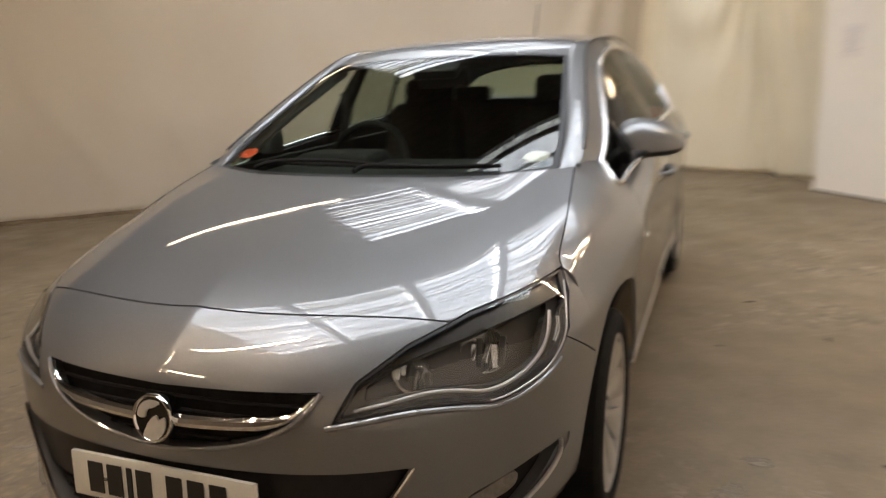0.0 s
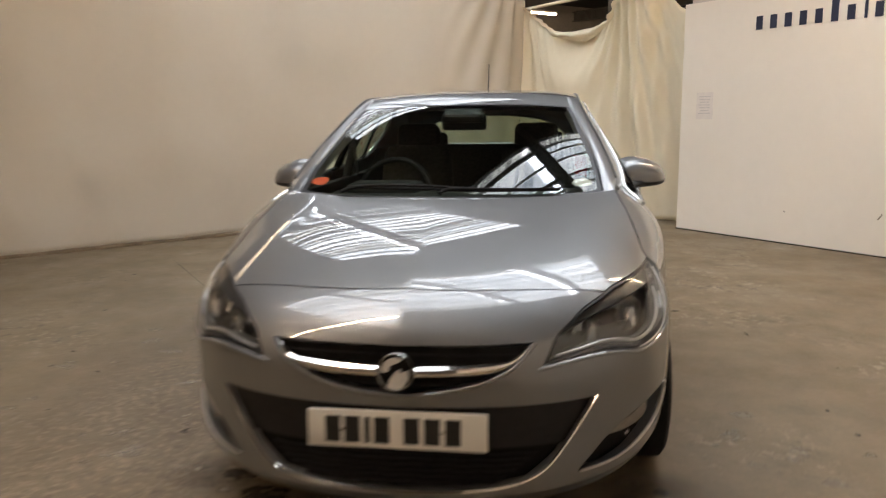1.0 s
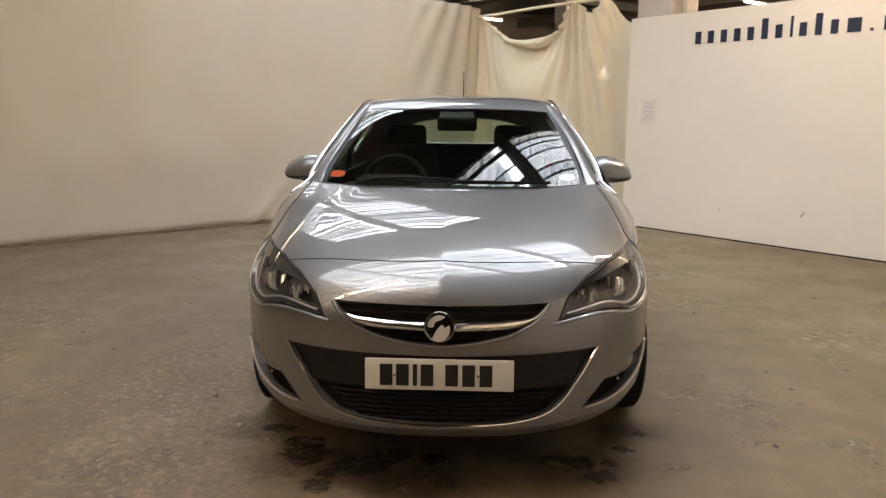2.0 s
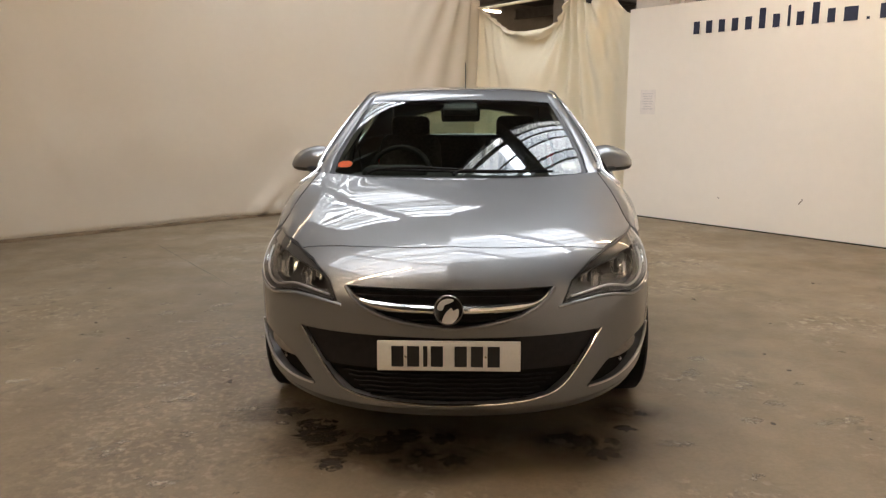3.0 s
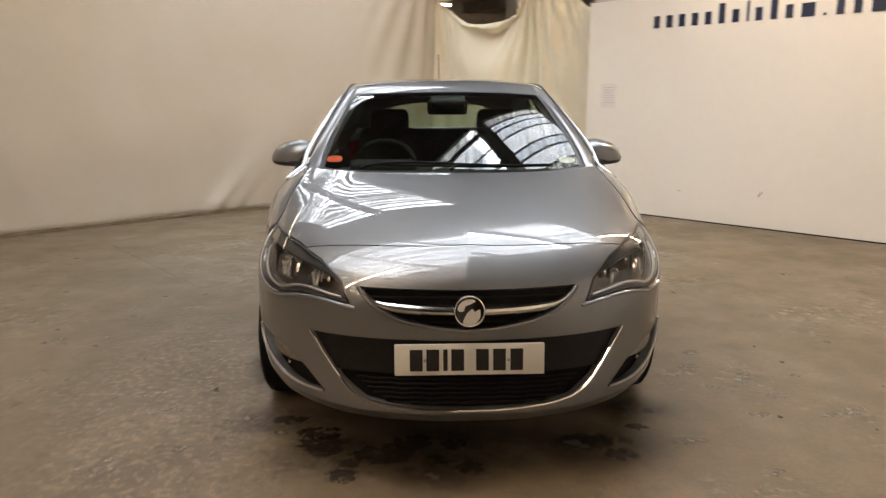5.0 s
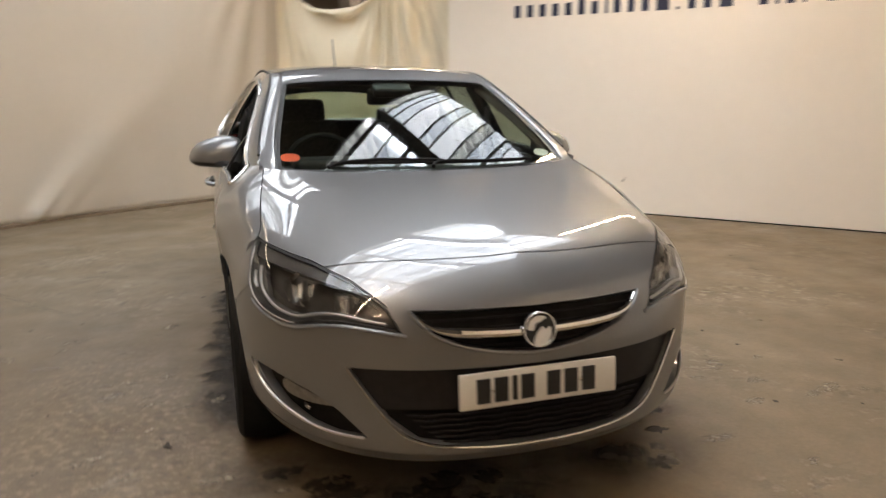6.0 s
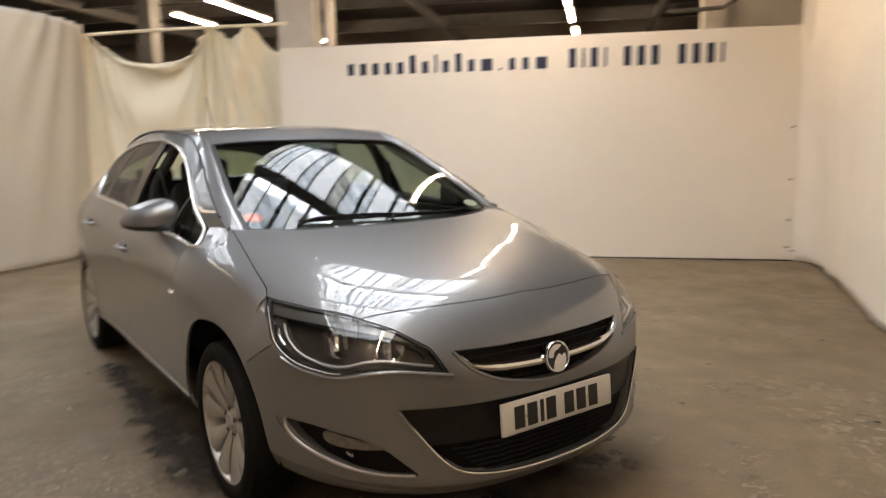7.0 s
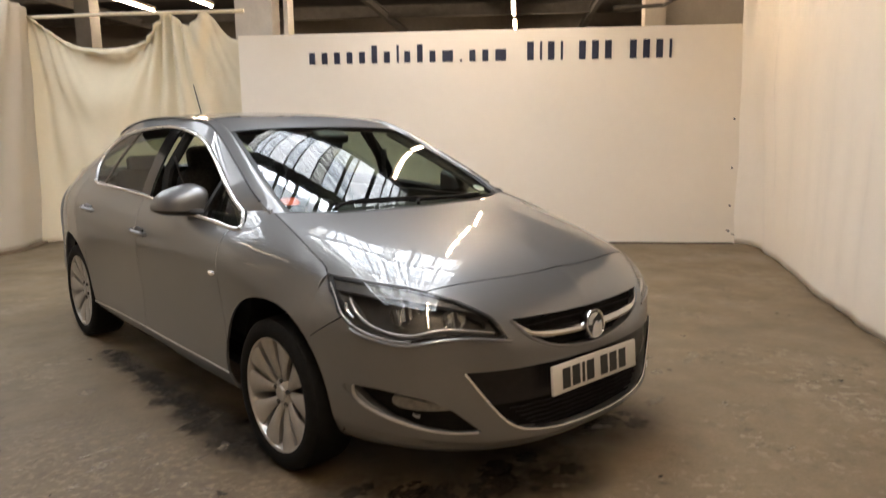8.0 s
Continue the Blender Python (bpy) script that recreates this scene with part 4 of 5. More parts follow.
bumper = skin("front_bumper", v, f, label="silver-grey bumper with a wide lower intake", rim=0.03)


def nose_patch(fn, grow, push, side=0):
    """The nose's skin inside an outline, pushed back by that much."""
    v, f = clip(NV, NF, NV[:, 3] - 9.6)
    v, f = clip(v, f, field(fn, v) - grow)
    if side:
        v, f = clip(v, f, -side * v[:, 0])
    v = v.copy()
    v[:, 1] += push
    v[:, 0] *= 1 - push * 0.25
    return v, f


def on_nose(x, z, out=0.0):
    """The point of the nose over (x, z), stood off by out."""
    lo, hi = 0.0, 9.8
    for _ in range(40):
        mid = (lo + hi) / 2
        xe = nose_keys(mid)[0][2]
        if nose(np.array([mid]), np.array([np.clip(x / xe, -0.999, 0.999)]))[0][2] < z:
            lo = mid
        else:
            hi = mid
    p = nose(np.array([lo]), np.array([np.clip(x / nose_keys(lo)[0][2], -0.999, 0.999)]))[0]
    q = nose(np.array([lo]), np.array([np.clip((abs(x) + 0.01) / nose_keys(lo)[0][2], -0.999, 0.999)]))[0]
    slope = Vector((0.01, q[1] - p[1], 0)).normalized()
    n = Vector((math.copysign(slope.y, x) if abs(x) > 1e-6 else 0, -slope.x, 0))
    return Vector((x, p[1], p[2])) + n * out


skin("grille_insert", *nose_patch(in_grille, 0.02, 0.035), DARKHOLE, bumper, rim=0)
skin("intake_insert", *nose_patch(in_intake, 0.02, 0.045), DARKHOLE, bumper, rim=0)

# side panels
FY = np.linspace(0.66, 4.0, 250)
FT = np.concatenate([np.linspace(0, 0.2, 10), np.linspace(0.23, 1, 36)])
rows = []
for i, y in enumerate(FY):
    p = section(y, FT)
    rows.append([(-x, y, z) for x, z in p])
SV, SF = sheet(rows)
SV, SF = clip(SV, SF, arch(SV, ARCH_F))
SV, SF = clip(SV, SF, arch(SV, AXLE_R))

CY = np.linspace(1.18, 3.985, 200)
CT = np.linspace(0, 1, 44)
yy, tt = np.meshgrid(CY, CT, indexing="ij")
cp = cabin(yy.ravel(), tt.ravel())
cp[:, 0] *= -1
GV, GF = sheet(cp.reshape(*yy.shape, 3))
DLO = rounded([(1.262, 0.950), (1.30, 0.937), (1.45, 0.949), (1.75, 0.976), (2.2, 1.009), (2.75, 1.033), (3.10, 1.044), (3.20, 1.075), (3.275, 1.165), (3.25, 1.255), (3.09, 1.325), (2.85, 1.362), (2.55, 1.378), (2.327, 1.371), (2.031, 1.321), (1.795, 1.230), (1.549, 1.106), (1.385, 1.017)], 4)
in_dlo = polygon(DLO)


def between(v, f, a, b):
    if a is not None:
        v, f = clip(v, f, a(v) - v[:, 1])
    if b is not None:
        v, f = clip(v, f, v[:, 1] - b(v))
    return v, f


FRONT_CUT = lambda v, k=0: 1.33 + 0.0 * v[:, 2] + k  # noqa: E731
MID_CUT = lambda v, k=0: 2.37 - 0.05 * np.clip(v[:, 2] - 0.3, 0, 1) + k  # noqa: E731
REAR_CUT = lambda v, k=0: np.where(v[:, 2] > 0.62, 3.40 - 0.55 * np.clip(v[:, 2] - 1.0, 0, 1), 3.28) + k  # noqa: E731
GAP = 0.0022


def flank_at(y, z):
    """The flank's half-width at a height."""
    p = section(y, np.linspace(0, 1, 200))
    return float(np.interp(z, p[:, 1], p[:, 0]))


def side_panels(flip):
    fix = mirrored if flip else (lambda v, f: (v, f))
    body, low = clip(SV, SF, 0.284 - SV[:, 2])
    body, low = clip(body, low, 0.008 - in_dlo(body[:, 1], body[:, 2]))
    for name, a, b in (("fender", None, lambda v: FRONT_CUT(v, -GAP)), ("front_door", lambda v: FRONT_CUT(v, GAP), lambda v: MID_CUT(v, -GAP)), ("rear_door", lambda v: MID_CUT(v, GAP), lambda v: REAR_CUT(v, -GAP)), ("rear_quarter", lambda v: REAR_CUT(v, GAP), None)):
        skin(name, *fix(*between(body, low, a, b)))
    skin("sill", *fix(*clip(SV, SF, SV[:, 2] - 0.2795)))
    frame_v, frame_f = clip(GV, GF, 0.008 - in_dlo(GV[:, 1], GV[:, 2]))
    skin("window_frame", *fix(frame_v, frame_f), label="silver-grey pillars and roof rail")
    inner_v, inner_f = clip(GV, GF, in_dlo(GV[:, 1], GV[:, 2]) - 0.006)
    more_v, more_f = clip(SV, SF, in_dlo(SV[:, 1], SV[:, 2]) - 0.006)
    inner_f = inner_f + [tuple(i + len(inner_v) for i in t) for t in more_f]
    inner_v = np.concatenate([inner_v, more_v])
    post = lambda v: np.minimum(np.abs(v[:, 1] - 2.335 - 0.10 * (v[:, 2] - 1.0)) - 0.062, np.abs(v[:, 1] - 3.02 + 0.45 * (v[:, 2] - 1.05)) - 0.014)  # noqa: E731
    bp_v, bp_f = clip(inner_v, inner_f, post(inner_v))
    skin("door_pillar", *fix(*clip(bp_v, bp_f, bp_v[:, 1] - 2.6)), GLOSSBLACK, label="gloss black window pillar")
    skin("quarter_post", *fix(*clip(bp_v, bp_f, 2.6 - bp_v[:, 1])), GLOSSBLACK, label="thin black window post")
    tri_v, tri_f = clip(inner_v, inner_f, inner_v[:, 1] - 1.62)
    skin("mirror_triangle_trim", *fix(*clip(tri_v, tri_f, np.abs(tri_v[:, 1] - 1.60) - 0.012)), BLACK)
    glass_v, glass_f = clip(inner_v, inner_f, -post(inner_v))
    panes = [("rear_door_window", 2.38, 2.99), ("quarter_window", 2.99, 4), ("front_quarter_window", 1, 1.59)]
    if flip:
        panes.append(("front_door_window", 1.61, 2.30))
    for name, y0, y1 in panes:
        lean = 0.45 * np.clip(glass_v[:, 2] - 1.05, 0, 1)
        sel_v, sel_f = clip(glass_v, glass_f, np.maximum(y0 - glass_v[:, 1] - lean * (2.9 < y0), glass_v[:, 1] - y1 + lean * (y1 == 2.99)))
        if y0 == 1:
            sel_v = sel_v.copy()
            sel_v[:, 0] = -(0.79 - 0.5 * (sel_v[:, 2] - 0.96))
        pane = skin(name, *fix(sel_v, sel_f), SIDEGLASS, label="tinted side window", rim=0)
        pane.visible_shadow = False
    s = 1 if flip else -1
    hoop = []
    for y, z in DLO:
        lo, hi = FLANK_Z(y)[0, 5], cant(y)[..., 1].item()
        t = np.clip((z - lo) / max(hi - lo, 1e-3), 0, 1)
        p = cabin(np.array([y]), np.array([t]))[0]
        x = p[0] if z > lo else flank_at(y, z)
        hoop.append((s * (x + 0.005), y, z))
    seal = cant(np.linspace(1.28, 3.4, 60))
    part("roof_seal", tube([(s * (x + 0.003), y, z + 0.001) for (x, z), y in zip(seal, np.linspace(1.28, 3.4, 60))], 0.0055, 6), BLACK, car, "black rubber seal along the roof rail")
    part("window_trim", tube(hoop, 0.0095, 10, closed=True), BRIGHT, car, "chrome window surround")


side_panels(False)
side_panels(True)

# windscreen, roof, tailgate
uu, vv = np.meshgrid(np.linspace(-0.4, 8, 156), np.concatenate([np.linspace(-1, -0.88, 16), np.linspace(-0.87, 0.87, 100), np.linspace(0.88, 1, 16)]), indexing="ij")
tp = top(uu.ravel(), vv.ravel())
TV, TF = sheet(np.concatenate([tp, uu.ravel()[:, None], vv.ravel()[:, None]], -1).reshape(*uu.shape, 5))
in_screen = polygon(rounded([(-0.82, 0.12), (0, 0.10), (0.82, 0.12), (0.905, 0.27), (0.90, 1.2), (0.895, 1.88), (0.82, 1.965), (0, 1.985), (-0.82, 1.965), (-0.895, 1.88), (-0.90, 1.2), (-0.905, 0.27)], 4))
in_rear = polygon(rounded([(-0.82, 7.72), (-0.74, 6.72), (0, 6.5), (0.74, 6.72), (0.82, 7.72), (0, 7.85)], 4))
scr = in_screen(TV[:, 4], TV[:, 3])
v, f = clip(TV, TF, scr)
glass_v, glass_f = clip(v, f, in_screen(v[:, 4], v[:, 3]) + 0.03)
windscreen = skin("windscreen", glass_v, glass_f, SCREEN, label="raked clear windscreen", rim=0)
windscreen.visible_shadow = False
v, f = clip(v, f, -0.03 - in_screen(v[:, 4], v[:, 3]))
skin("windscreen_border", v, f, BLACK, label="black windscreen border", rim=0.006)
v, f = clip(TV, TF, 0.004 - scr)
v, f = clip(v, f, -in_rear(v[:, 4], v[:, 3]))
roof_v, roof_f = clip(v, f, np.maximum(v[:, 3] - 5.95, np.where(np.abs(v[:, 4]) < 0.86, 0.3 - v[:, 3], -1)))
skin("roof", roof_v, roof_f, label="silver-grey roof and windscreen pillars")
skin("tailgate", *clip(v, f, 5.965 - v[:, 3]), label="silver-grey tailgate with a roof spoiler")
rear_v, rear_f = clip(TV, TF, in_rear(TV[:, 4], TV[:, 3]))
pane = skin("rear_window", rear_v, rear_f, SCREEN, label="clear rear window", rim=0)
pane.visible_shadow = False
cowl_v, cowl_f = clip(TV, TF, np.maximum(TV[:, 3] - 0.16, np.abs(TV[:, 4]) - 0.95))
cowl_v = cowl_v.copy()
cowl_v[:, 2] -= 0.006
skin("cowl", cowl_v, cowl_f, BLACK, label="black plastic scuttle panel", rim=0.02)

# tail
TAIL_Z = (0.24, 0.31, 0.48, 0.70, 0.92, 1.085)
tail_keys = spline(TAIL_Z, np.transpose([(4.31, 4.365, 4.38, 4.34, 4.24, 4.11), (0.765, 0.82, 0.845, 0.845, 0.81, 0.665)]))
zz, vv = np.meshgrid(np.linspace(0.24, 1.085, 50), np.sin(np.linspace(-1, 1, 91) * np.pi / 2), indexing="ij")
yc, xe = tail_keys(zz.ravel()).T
a = np.abs(vv.ravel())
rv, rf = sheet(np.stack([xe * vv.ravel(), yc - (yc - 4.0) * (1 - np.maximum(1 - a**2.6, 0) ** (1 / 2.6)), zz.ravel() + 0 * a], -1).reshape(*zz.shape, 3))
rf = [t[::-1] for t in rf]
in_tail = polygon([(0.55, 0.86), (0.60, 0.99), (0.76, 0.99), (0.82, 0.86), (0.80, 0.79)])
tl = in_tail(np.abs(rv[:, 0]), rv[:, 2])
skin("rear_bumper", *clip(*clip(rv, rf, -tl), clip(rv, rf, -tl)[0][:, 2] - 0.64), label="silver-grey rear bumper")
v, f = clip(rv, rf, -tl)
skin("tailgate_panel", *clip(v, f, 0.645 - v[:, 2]))
for s in (-1, 1):
    v, f = clip(rv, rf, tl + 0.003)
    skin("tail_light", *clip(v, f, -s * v[:, 0]), REDLENS, label="red tail lamp")

# wheels
def wheel_parts(s):
    """A wheel about the origin with its face to the car's outside (s -1 or 1)."""
    wheel = new("wheel")
    wheel.parent = car
    tyre = lathe([(-0.105 * s, 0.235), (-0.108 * s, 0.26), (-0.104 * s, 0.295), (-0.085 * s, 0.312), (-0.04 * s, 0.317), (0, 0.3175), (0.05 * s, 0.317), (0.092 * s, 0.312), (0.106 * s, 0.295), (0.112 * s, 0.268), (0.104 * s, 0.242), (0.095 * s, 0.233)], 64)
    part("tyre", tyre, RUBBER, wheel, "black worn tyre")
    rim = part("rim", lathe([(0.098 * s, 0.243), (0.102 * s, 0.241), (0.098 * s, 0.231), (0.06 * s, 0.214), (-0.09 * s, 0.205)], 64), ALLOY, wheel, "silver alloy rim")
    part("brake", lathe([(-0.02 * s, 0.0), (-0.02 * s, 0.14), (-0.035 * s, 0.145), (-0.04 * s, 0.215)], 40), STEEL, wheel)
    for k in range(5):
        for d in (-1, 1):
            mid = 2 * math.pi * k / 5 + 0.3
            bm = bmesh.new()
            sect = []
            for r, half, off, x in ((0.045, 0.013, 0.22, 0.058), (0.09, 0.021, 0.27, 0.074), (0.15, 0.034, 0.295, 0.086), (0.20, 0.048, 0.31, 0.092), (0.235, 0.057, 0.315, 0.096)):
                ang = mid + d * off
                rad, tan = Vector((0, math.cos(ang), math.sin(ang))), Vector((0, -math.sin(ang), math.cos(ang)))
                c = rad * r
                ring = []
                for q, dx in ((-1, -0.022), (-1, -0.006), (-0.6, 0.001), (0.6, 0.001), (1, -0.006), (1, -0.022)):
                    p = c + tan * (half * q)
                    ring.append(bm.verts.new(((x + dx) * s, p.y, p.z)))
                sect.append(ring)
            for a, b in zip(sect, sect[1:]):
                for q in range(6):
                    bm.faces.new((a[q], a[(q + 1) % 6], b[(q + 1) % 6], b[q]))
            bm.faces.new(sect[0])
            bm.faces.new(sect[-1][::-1])
            bmesh.ops.recalc_face_normals(bm, faces=bm.faces[:])
            part("spoke", bm, ALLOY, rim)
    part("hub", lathe([(0.03 * s, 0.07), (0.058 * s, 0.068), (0.068 * s, 0.05), (0.07 * s, 0.034), (0.078 * s, 0.03), (0.081 * s, 0.0)], 32), ALLOY, rim)
    for k in range(5):
        t = 2 * math.pi * k / 5 + 0.3
        bm = lathe([(0.055 * s, 0.010), (0.073 * s, 0.010), (0.076 * s, 0.006), (0.077 * s, 0.0)], 10)
        bmesh.ops.translate(bm, vec=(0, 0.052 * math.cos(t), 0.052 * math.sin(t)), verts=bm.verts)
        part("bolt", bm, STEEL, rim)
    return wheel


for s in (-1, 1):
    first = wheel_parts(s)
    first.location = (s * 0.765, AXLE_F, 0.2875)
    copy_thing(first, pose(s * 0.765, AXLE_R, 0.2875, 40))
    for y in (AXLE_F, AXLE_R):
        bm = lathe([(s * 0.80, 0.402), (s * 0.55, 0.412), (s * 0.50, 0.2)], 48)
        bmesh.ops.translate(bm, vec=(0, y, 0.305), verts=bm.verts)
        bmesh.ops.bisect_plane(bm, geom=bm.verts[:] + bm.edges[:] + bm.faces[:], plane_co=(0, 0, 0.24), plane_no=(0, 0, -1), clear_outer=True)
        part("wheel_liner", bm, DARKHOLE, car)
part("underbody", block((1.4, 3.3, 0.05), pose(0, 2.35, 0.235), 0.02), DARKHOLE, car)
# Unseen dark block inside the nose, added so the panel gaps look black.
part("gap_blocker", block((1.0, 0.8, 0.35), pose(0, 0.62, 0.52), 0.05), DARKHOLE, car)

# ---- front details ----
def strip(points, radius, material, name, parent, label="", sides=8, flat=1.0):
    return part(name, tube(points, radius, sides, flat), material, parent, label)


def along(outline, n=8):
    """More points along an open outline (x, z), smoothed."""
    p = np.array(outline, float)
    return spline(range(len(p)), p)(np.linspace(0, len(p) - 1, n * (len(p) - 1) + 1))


bar = along([(-0.372, 0.676), (-0.335, 0.640), (-0.27, 0.621), (-0.15, 0.611), (0, 0.607), (0.15, 0.611), (0.27, 0.621), (0.335, 0.640), (0.372, 0.676)], 6)
strip([on_nose(x, z, -0.004) for x, z in bar], [0.003 + 0.0135 * min(1, (0.374 - abs(x)) / 0.12) for x, z in bar], CHROME, "grille_bar", bumper, "chrome wing across the grille", 10)
for k in range(4):
    z = 0.565 + 0.028 * k
    half = (0.17, 0.27, 0.33, 0.36)[k]
    strip([on_nose(x, z, -0.022) for x in np.linspace(-half, half, 24)], 0.004, MESHBLACK, "grille_slat", bumper)
lip_line = along([(-0.385, 0.685), (-0.335, 0.628), (-0.24, 0.58), (-0.12, 0.552), (0, 0.541), (0.12, 0.552), (0.24, 0.58), (0.335, 0.628), (0.385, 0.685)], 6)
strip([on_nose(x, z - 0.003, 0.001) for x, z in lip_line], 0.0062, PAINT, "grille_lip", bumper, "rounded silver-grey lip under the grille", 10)
low = [(x, z) for x, z in INTAKE_HALF[2:]]
low = along(low + [(-x, z) for x, z in low[-2::-1]], 6)
strip([on_nose(x, z, 0.003) for x, z in low], 0.0055, CHROME, "intake_trim", bumper, "bright lower trim of the intake", 8)
v, f = nose_patch(in_intake, 0.012, 0.016)
v, f = clip(v, f, 0.372 + 0.02 * np.abs(v[:, 0]) - v[:, 2])
skin("plate_panel", v, f, PANELBLACK, bumper, "smooth black panel behind the number plate", rim=0.02)
for k in range(6):
    z = 0.272 + 0.017 * k
    half = 0.30 + 0.021 * k
    strip([on_nose(x, z + 0.0015 * math.sin(60 * x), -0.020) for x in np.linspace(-half, half, 60)], 0.0042, MESHBLACK, "intake_slat", bumper)

# number plate with bars for its characters
plate = part("number_plate", block((0.52, 0.012, 0.111), pose(0, -0.012, 0.4445, -4.5), 0.005), PLATE, car, "white number plate with black characters")
for x, w_ in ((-0.185, 0.044), (-0.128, 0.044), (-0.084, 0.015), (-0.042, 0.044), (0.044, 0.044), (0.103, 0.044), (0.163, 0.044)):
    part("character_bar", block((w_, 0.002, 0.076), pose(x, -0.0195, 0.444, -4.5)), PLATEINK, plate, "plain black bar", smooth=False)
for x in (-0.155, 0.135):
    part("plate_screw", block((0.009, 0.004, 0.009), pose(x, -0.021, 0.444, -4.5), 0.003), CHROME, plate)

# badge
def disc(profile, y, z, sides=48):
    bm = lathe(profile, sides, "y")
    bmesh.ops.translate(bm, vec=(0, y, z), verts=bm.verts)
    bmesh.ops.rotate(bm, cent=(0, y, z), matrix=Matrix.Rotation(radians(-10), 3, "X"), verts=bm.verts)
    return bm


badge = part("badge", disc([(0.03, 0.048), (0.0, 0.055), (-0.008, 0.0555), (-0.013, 0.053), (-0.013, 0.050), (-0.009, 0.0475)], 0.004, 0.612), CHROME, car, "round chrome badge")
part("badge_field", disc([(-0.009, 0.0475), (-0.007, 0.02), (-0.007, 0.0)], 0.004, 0.612), GLOSSBLACK, badge)
for outline in ([(-0.022, -0.042), (-0.018, -0.022), (-0.006, -0.003), (0.010, 0.010), (0.018, 0.0), (0.034, 0.008), (0.037, -0.012), (0.028, -0.032), (0.008, -0.046)], [(-0.041, 0.006), (-0.032, 0.030), (-0.008, 0.043), (0.020, 0.039), (0.004, 0.027), (-0.014, 0.020), (-0.022, 0.002)]):
    part("badge_emblem", slab(rounded(outline, 3), 0.006, pose(0, -0.008, 0.612, -10)), EMBLEM, badge, "plain silver shape")

# head lamps
def head_lamp(s):
    lampo = new("headlight")
    lampo.parent = car
    tagged(lampo, "swept-back clear headlight with dark inner housing")
    v, f = nose_patch_at(in_lamp, -0.003, 0.0, s)
    lens = skin("lens", v, f, LENS, lampo, "clear lens", rim=0)
    lens.visible_shadow = False
    v, f = nose_patch_at(in_lamp, 0.0, 0.003, s)
    v, f = clip(v, f, -0.006 - field(in_lamp, v))
    skin("seal", v, f, BLACK, lampo, "black lens edge", rim=0.05)
    v, f = nose_patch_at(in_lamp, 0.0, 0.075, s)
    skin("housing", v, f, LAMPGREY, lampo, "dark grey lamp housing", rim=0)
    # the brow over the cavity, the bezel round it and two faceted reflectors inside
    brow = lambda x: np.interp(x, (0.40, 0.455, 0.50, 0.58, 0.68, 0.78, 0.83), (0.64, 0.688, 0.714, 0.738, 0.758, 0.772, 0.775))  # noqa: E731
    v, f = nose_patch_at(in_lamp, -0.004, 0.016, s)
    skin("brow", *clip(v, f, brow(np.abs(v[:, 0])) - v[:, 2]), BROWGREY, lampo, "grey panel over the reflectors", rim=0.02)
    v, f = nose_patch_at(in_lamp, -0.004, 0.034, s)
    xs_, zs_ = np.abs(v[:, 0]) / (1 - 0.034 * 0.7), v[:, 2] + 0.034 * 0.15
    cavity = np.maximum(np.maximum(in_lamp(xs_, zs_) + 0.024, zs_ - brow(xs_)), np.maximum(0.47 - xs_, xs_ - 0.778))
    skin("lamp_bezel", *clip(v, f, -cavity), LAMPGREY, lampo, "dark grey lamp bezel", rim=0.02)
    for x, z, r in ((0.700, 0.708, 0.056), (0.565, 0.688, 0.046)):
        c = on_nose(x * s, z, -0.050)
        bm = lathe([(-0.012, r), (0.004, r * 0.9), (0.02, r * 0.6), (0.028, 0.0)], 24, "y")
        bmesh.ops.rotate(bm, cent=(0, 0, 0), matrix=Matrix.Rotation(radians(18 * s), 3, "Z"), verts=bm.verts)
        bmesh.ops.translate(bm, vec=c + Vector((0, 0.015, 0)), verts=bm.verts)
        bowl = part("reflector", bm, LAMPSILVER, lampo, "silvered reflector bowl")
        rf_ = random.Random(int(x * 1000))
        for q in range(7):
            high = r * rf_.uniform(0.6, 1.3)
            m = Matrix.Translation(c + Vector((s * (q - 3.5) * r * 0.30, 0.004 + 0.003 * abs(q - 3.5), rf_.uniform(-0.014, 0.012)))) @ pose(0, 0, 0, rf_.uniform(-40, 5), 0, rf_.uniform(-35, 35))
            part("reflector_facet", block((r * 0.27, 0.006, high), m, 0.0015, 1), LAMPSILVER if q % 3 else LAMPGREY, bowl)
    # Thin bright strip for the silvery lens edge and its highlight.
    line = along([(0.782, 0.795), (0.800, 0.755), (0.811, 0.705), (0.803, 0.668), (0.778, 0.642), (0.73, 0.627), (0.70, 0.627)], 5)
    strip([on_nose(x * s, z, 0.0) for x, z in line], 0.0022, ALLOY, "lens_rim", lampo, "thin bright strip along the lens edge")
    line = along([(0.797, 0.735), (0.803, 0.712), (0.800, 0.690)], 4)
    strip([on_nose(x * s, z, -0.010) for x, z in line], 0.006, LAMPSILVER, "side_reflector", lampo, "bright side reflector")
    line = along([(0.455, 0.642), (0.53, 0.655), (0.60, 0.664), (0.66, 0.655), (0.70, 0.643), (0.745, 0.648), (0.782, 0.675), (0.792, 0.715), (0.785, 0.75)], 5)
    strip([on_nose(x * s, z, -0.016) for x, z in line], 0.0048, ALLOY, "light_guide", lampo, "bright light guide")
    line = along([(0.40, 0.612), (0.46, 0.622), (0.53, 0.632), (0.59, 0.634), (0.65, 0.626), (0.69, 0.614), (0.735, 0.612), (0.785, 0.628), (0.81, 0.652)], 5)
    strip([on_nose(x * s, z, -0.001) for x, z in line], 0.007, PAINT, "lamp_ledge", lampo, "silver-grey ledge under the lens")


